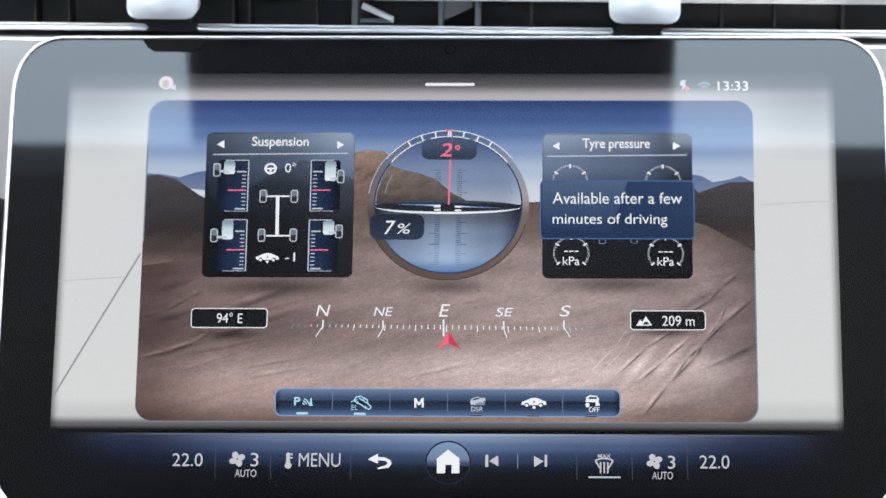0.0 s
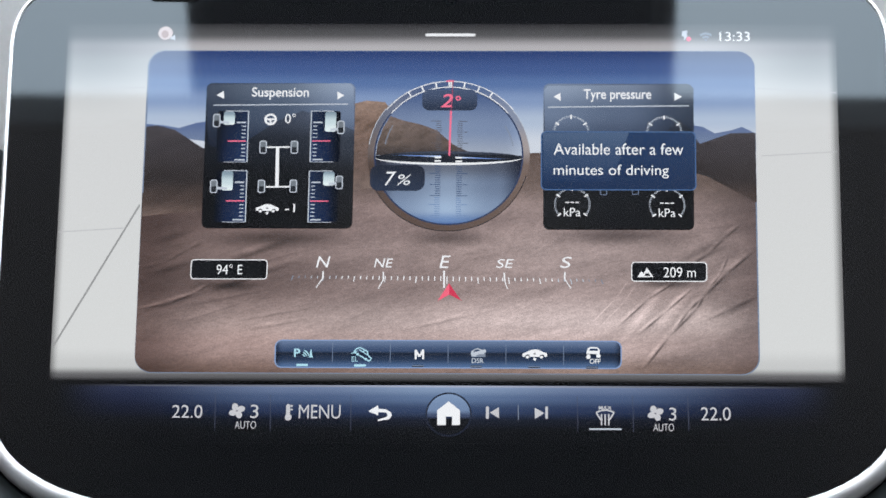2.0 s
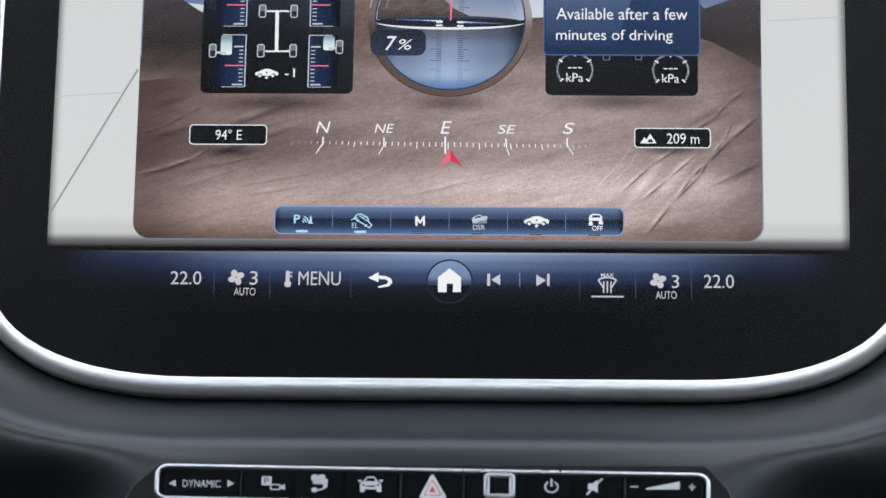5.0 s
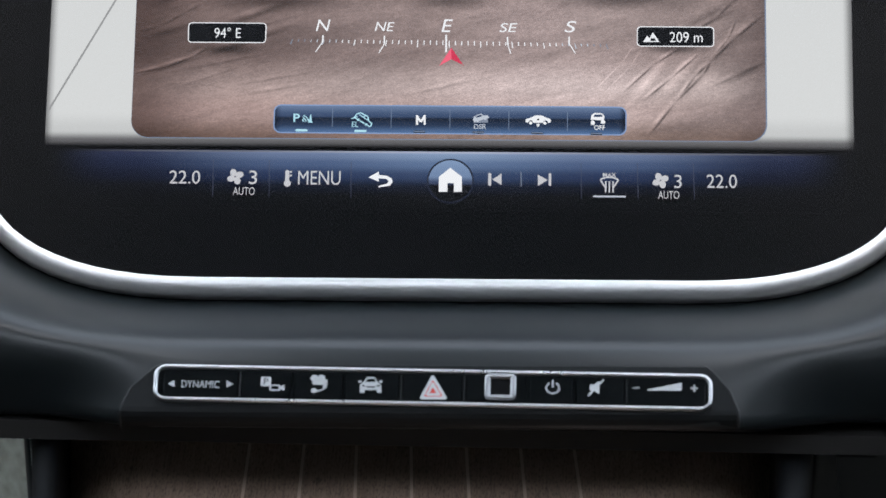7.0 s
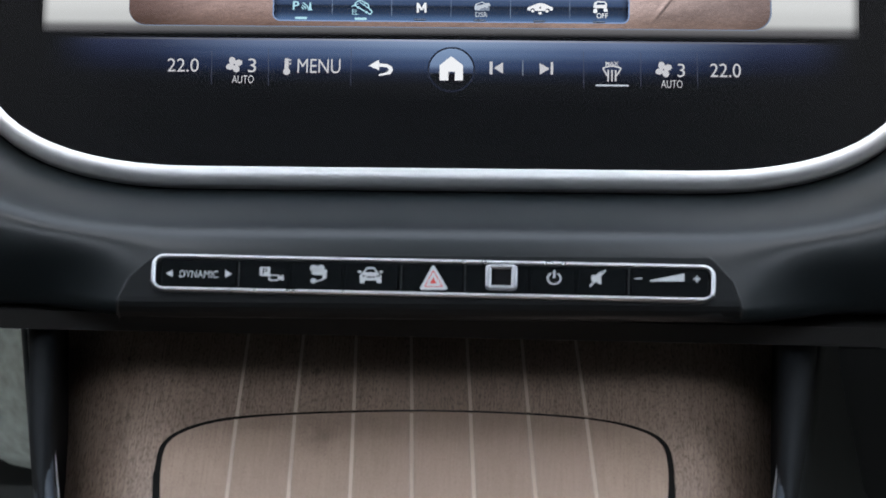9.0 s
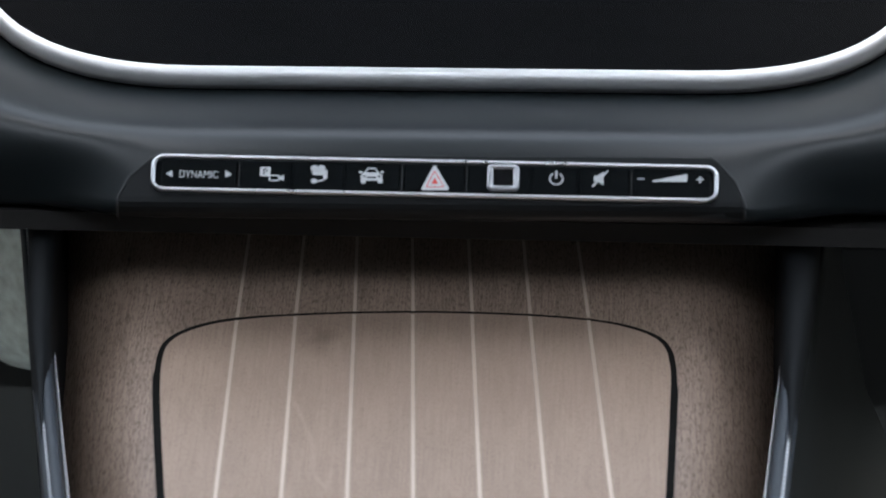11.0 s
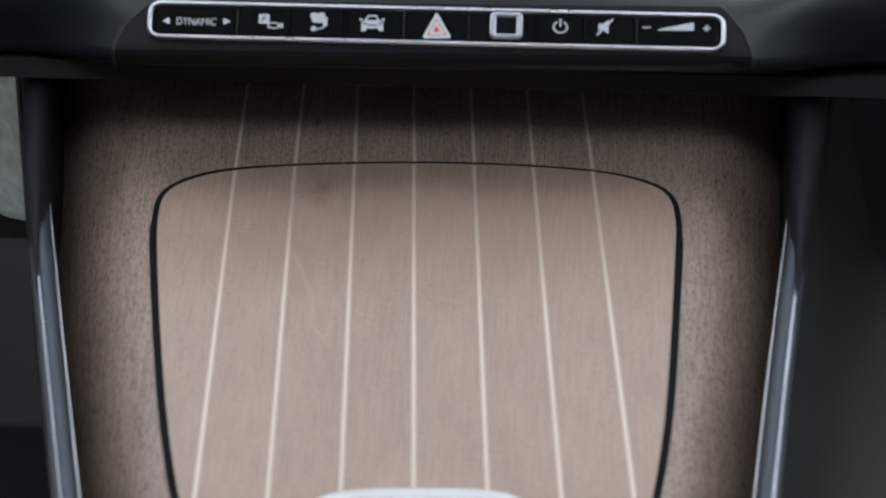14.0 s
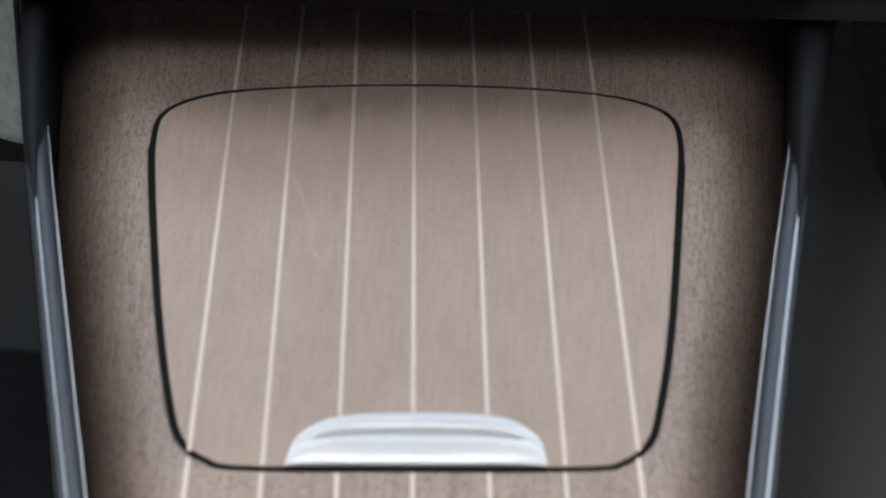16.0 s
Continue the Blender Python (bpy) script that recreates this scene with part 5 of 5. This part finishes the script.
def along(edge, v):
    """x on an edge at v: a gentle curve through its points."""
    return float(np.polyval(np.polyfit([p[1] for p in edge], [p[0] for p in edge], 2), v))


def wood_height(u):
    """The panel rolls down towards both long edges."""
    return -46 * max(0, (abs(u) - 0.70) / 0.30) ** 2.2


bm = bmesh.new()
rows = []
for v in [130 - 8 * i for i in range(56)]:
    a, b = along(EDGE_L, v), along(EDGE_R, v)
    rows.append([bm.verts.new((((a + b) / 2 + (b - a) / 2 * u) / 1000, v / 1000, wood_height(u) / 1000)) for u in [-1 + k / 16 for k in range(33)]])
for a, b in zip(rows, rows[1:]):
    for j in range(32):
        bm.faces.new((b[j], b[j + 1], a[j + 1], a[j]))
part("wood_panel", bm, WALNUT, console, "brown open-pore wood", smooth=True)
part("end_wall", box(-0.18, 0.13, -0.06, 0.18, 0.135, 0.1), SOFT_BLACK, console, "black wall under the dashboard")

# lid outline, anticlockwise from its far left corner
half_l = [(-9.9, 1.2), (-47.1, -1.4), (-74.5, -5.3), (-91, -10.9), (-101.4, -19.7), (-104.2, -33.2), (-101.7, -63.5), (-92.1, -133.3), (-83.1, -182), (-77.5, -198.7), (-69.6, -206.5), (-56.7, -210), (-0.3, -208)]
half_r = [(56, -205.2), (68.2, -201.6), (75.7, -192.8), (79.4, -177.6), (83.9, -132.7), (87.4, -58), (87.9, -28.8), (84.1, -13.9), (72.7, -5.7), (55.1, -1.1), (25.3, 1.2)]


def smoothed(pts, n=8):
    """A closed curve through the points (Catmull-Rom)."""
    out, k = [], len(pts)
    for i in range(k):
        p = [Vector((*pts[(i + d) % k], 0)) for d in (-1, 0, 1, 2)]
        for q in range(n):
            t = q / n
            w = 0.5 * (2 * p[1] + (p[2] - p[0]) * t + (2 * p[0] - 5 * p[1] + 4 * p[2] - p[3]) * t * t + (3 * p[1] - p[0] - 3 * p[2] + p[3]) * t ** 3)
            out.append((w.x, w.y))
    return out


lid_pts = smoothed(half_l + half_r)
lid = thing("storage_lid", "closed brown wood lid of the console with pale inlaid lines", "lid", WOOD)


def gap_profile(i, x, y):
    w = (0.5 if y > -40 else 1.0) + 0.6 * min(1, max(0, (abs(x) - 60) / 25))
    return [(-1.5, 0.12), (w, 0.12), (w + 0.1, -0.5)]


part("gap", sweep(lid_pts, gap_profile), SEAM, lid, "dark gap around the lid")


def inset(pts, d):
    """The outline moved inwards by d."""
    out, k = [], len(pts)
    for i in range(k):
        (ax, ay), (bx, by) = pts[i - 1], pts[(i + 1) % k]
        q = math.hypot(bx - ax, by - ay)
        out.append((pts[i][0] - (by - ay) / q * d, pts[i][1] + (bx - ax) / q * d))
    return out


part("wood_face", plate(inset(lid_pts, 1.2), -1.0, 0.5, bevel=0.25), LIDWOOD, lid, "brown open-pore wood")


# pale inlaid lines, each in several lengths
far = [(-77, 49.4), (-55.4, 50.2), (-34.7, 50.9), (-13.1, 51.7), (8.7, 52.5), (30.1, 53.3), (51.2, 54.1)]
back = [(-77.2, -6.2), (-55.1, -2.8), (-32.8, -0.8), (-10.6, 0.1), (11.9, 0.7), (34, 0.5), (56.2, -1.1)]
front = [(-75.1, -204.3), (-50.4, -210.3), (-25.8, -209.2), (-1.1, -208), (23.9, -206.9), (48.8, -205.8), (72.7, -197.6)]
for f, b, n in zip(far, back, front):
    w0, w1, w2 = 1.1, 1.35, 1.6

    def strip(p, q, a, c, z):
        return plate([(p[0] - a / 2, p[1]), (q[0] - c / 2, q[1]), (q[0] + c / 2, q[1]), (p[0] + a / 2, p[1])], z - 0.3, z)

    slope = (f[0] - b[0]) / (f[1] - b[1])
    deep = (f[0] + slope * (125 - f[1]) * 0.6, 125)
    part("inlay", strip(deep, f, w0, w0, 0.14), INLAY, console)
    part("inlay", strip(f, (b[0], b[1] + 1.5), w0, w1, 0.14), INLAY, console)
    part("inlay", strip((b[0], b[1] - 1.2), (n[0], n[1] + 1.6), w1, w2, 0.62), INLAY, lid)
    s2 = (n[0] - b[0]) / (n[1] - b[1])
    part("inlay", strip((n[0], n[1] - 1.3), (n[0] + s2 * (-310 - n[1]), -310), w2, w2, 0.14), INLAY, console)


# handle of the lid
def handle_profile(u):
    """Grip: a broad front, a narrow finger groove that ends before the corners, and a rounded back."""
    g = max(0.0, 1 - (abs(u) / 0.84) ** 8)
    return [(0.0, 0.2), (0.006, 1.0), (0.03, 1.7), (0.12, 2.9), (0.3, 4.7), (0.44, 5.5), (0.475, 5.5 - 2.2 * g), (0.50, 5.5 - 4.0 * g), (0.53, 5.6 - 2.4 * g), (0.58, 6.0 - 0.4 * g), (0.66, 6.7), (0.74, 7.0), (0.82, 6.7), (0.9, 5.6), (0.96, 3.6), (1.0, 0.2)]


hx0, hv0 = -42.9, -209.1
hx1, hv1 = 42.7, -205.5
tv0 = -185.0
bm, rows = bmesh.new(), []
for k in range(61):
    u = -1 + k / 30
    c = math.sqrt(max(0.0, 1 - abs(u) ** 3.4))
    depth = (tv0 - hv0) * (0.1 + 0.88 * c)
    x = (hx0 + hx1) / 2 + (hx1 - hx0) / 2 * u
    e = min(1.0, 0.12 + 1.05 * c)
    v0 = hv0 + (hv1 - hv0) * (u + 1) / 2
    rows.append([bm.verts.new((x / 1000, (v0 + 0.4 + depth * a) / 1000, (0.4 + 0.85 * h * e) / 1000)) for a, h in handle_profile(u)])
for a, b in zip(rows, rows[1:]):
    for j in range(len(a) - 1):
        bm.faces.new((a[j], b[j], b[j + 1], a[j + 1]))
part("handle", bm, GRIP, lid, "satin silver finger grip", smooth=True)
part("handle_gap", plate([(hx0 + 0.5, hv0 - 1.5), (hx1 - 0.5, hv1 - 1.5), (hx1 - 0.5, hv1 + 0.5), (hx0 + 0.5, hv0 + 0.5)], 0.1, 0.8), SEAM, lid)


# leather rails with stitching on both sides
def rail(side):
    edge = EDGE_L if side < 0 else EDGE_R
    vs = [130 - 10 * i for i in range(45)]
    path = [(along(edge, v) + side * 0.6, v) for v in (vs if side < 0 else vs[::-1])]
    r = thing("console_rail", "blue-grey leather rail with stitching along the console", "rail", WOOD, group="rails of the console")
    def lift(v):
        """The rail sinks into the cheek under the dashboard."""
        q = min(1, max(0, (v + 45) / 60))
        return -9 * q * q * (3 - 2 * q)

    part("chrome_line", sweep(path, lambda i, x, y: [(-0.4, -7), (-0.4, -4), (0.0, -3.4), (0.5, -4), (0.7, -7)], closed=False), SILVER, r, "thin silver line", smooth=True)
    part("inner_wall", sweep(path, lambda i, x, y: [(-0.15, -58), (-0.15, -5), (0.7, -5)], closed=False), SOFT_BLACK, r, "black wall between the wood and the rail")
    part("leather", sweep(path, lambda i, x, y: [(0.7, -38), (0.9, 3.5 + lift(y)), (1.8, 6.6 + lift(y)), (3.2, 8.0 + lift(y)), (4.8, 8.0 + lift(y)), (6.0, 7.0 + lift(y)), (6.5, 5.8 + lift(y)), (7.0, 5.9 + lift(y)), (8.2, 5.0 + lift(y)), (9, 1 + lift(y))], closed=False), RAIL_LEATHER, r, "blue-grey grained leather", smooth=True)
    part("side_panel", sweep(path, lambda i, x, y: [(9, 1 + lift(y)), (9.3, -10 + lift(y)), (9.5, -160)] if side < 0 else [(9, 1 + lift(y)), (10, -8), (12, -30), (17, -72), (30, -130), (60, -200)], closed=False), LEATHER, r, "charcoal leather side below the rail", smooth=True)
    bm = bmesh.new()
    for (x0, v0), (x1, v1) in zip(path, path[1:]):
        for q in range(4):
            a, b = (q + 0.1) / 4, (q + 0.85) / 4
            box((x0 + (x1 - x0) * a + side * 6.1) / 1000, (v0 + (v1 - v0) * a) / 1000, 0.0058 + lift(v0) / 1000, (x0 + (x1 - x0) * b + side * 7.0) / 1000, (v0 + (v1 - v0) * b) / 1000, 0.0068 + lift(v0) / 1000, bm=bm)
    tagged(part("stitching", bm, THREAD, r, "pale grey stitching"), kind="stuff")
    return r


rail(-1)
rail(1)


# cheeks that carry the dashboard beside the console, with dark tapers as rail shade
def cheek(side):
    """A rounded column from rail to dashboard; its dark taper imitates shade on the rail."""
    edge = EDGE_L if side < 0 else EDGE_R
    stations = [(-110, along(edge, -110) + side * 7.2), (-70, along(edge, -70) + side * 4.6), (-30, along(edge, -30) + side * 1.0), (29, 129.2 if side > 0 else -148), (115, 133 if side > 0 else -158)]
    bm, rows = bmesh.new(), []
    for k in range(46):
        v = -110 + 225 * k / 45
        x = float(np.interp(v, [p[0] for p in stations], [p[1] for p in stations]))
        top = float(np.interp(v, [-110, -80, -55, -30, 0, 29], [3.5, 7.0, 9.6, 14.0, 22, 27]))
        wide = float(np.interp(v, [-110, -70, -30, 29], [2.5, 5.0, 9.0, 15.5 if side > 0 else 12]))
        half = [(0, -40), (0, top - 6), (0.6, top - 3), (2.2, top - 0.8), (wide * 0.4, top), (wide * 0.7, top - 0.8), (wide - 1.0, top - 3), (wide, top - 8), (wide + 1, -90)]
        rows.append([bm.verts.new(((x + side * o) / 1000, v / 1000, h / 1000)) for o, h in half])
    for a, b in zip(rows, rows[1:]):
        for j in range(len(a) - 1):
            bm.faces.new((a[j], a[j + 1], b[j + 1], b[j]))
    bm.faces.new(rows[0])
    return part("cheek", bm, CHEEK, console, "dark side wall under the dashboard, its taper standing for shade on the rail", smooth=True)


cheek(-1)
cheek(1)

# pale panel in the footwell
FOOT = grain(material("pale_grey_lining", (0.55, 0.62, 0.61), 0.7), (150, 150, 150), 0.4, 0.45)
bm, rows = bmesh.new(), []
for k in range(14):
    a = radians(-10 + 130 * max(0, k - 5) / 8)
    z = 0.757 - 0.012 * min(k, 5) - 0.055 * (math.sin(a) + math.sin(radians(10)))
    y = 0.05 + 0.055 * (1 - math.cos(a))
    rows.append([bm.verts.new((x, y + 0.7 * (-0.172 - x), z + 0.006 * math.sin(40 * x))) for x in (-0.172, -0.2, -0.24, -0.3, -0.37)])
for a, b in zip(rows, rows[1:]):
    for j in range(4):
        bm.faces.new((a[j], b[j], b[j + 1], a[j + 1]))
setting("footwell_lining", bm, FOOT, "pale grey lining of the footwell beside the console", "lining")
for f in bpy.data.objects["footwell_lining"].data.polygons:
    f.use_smooth = True
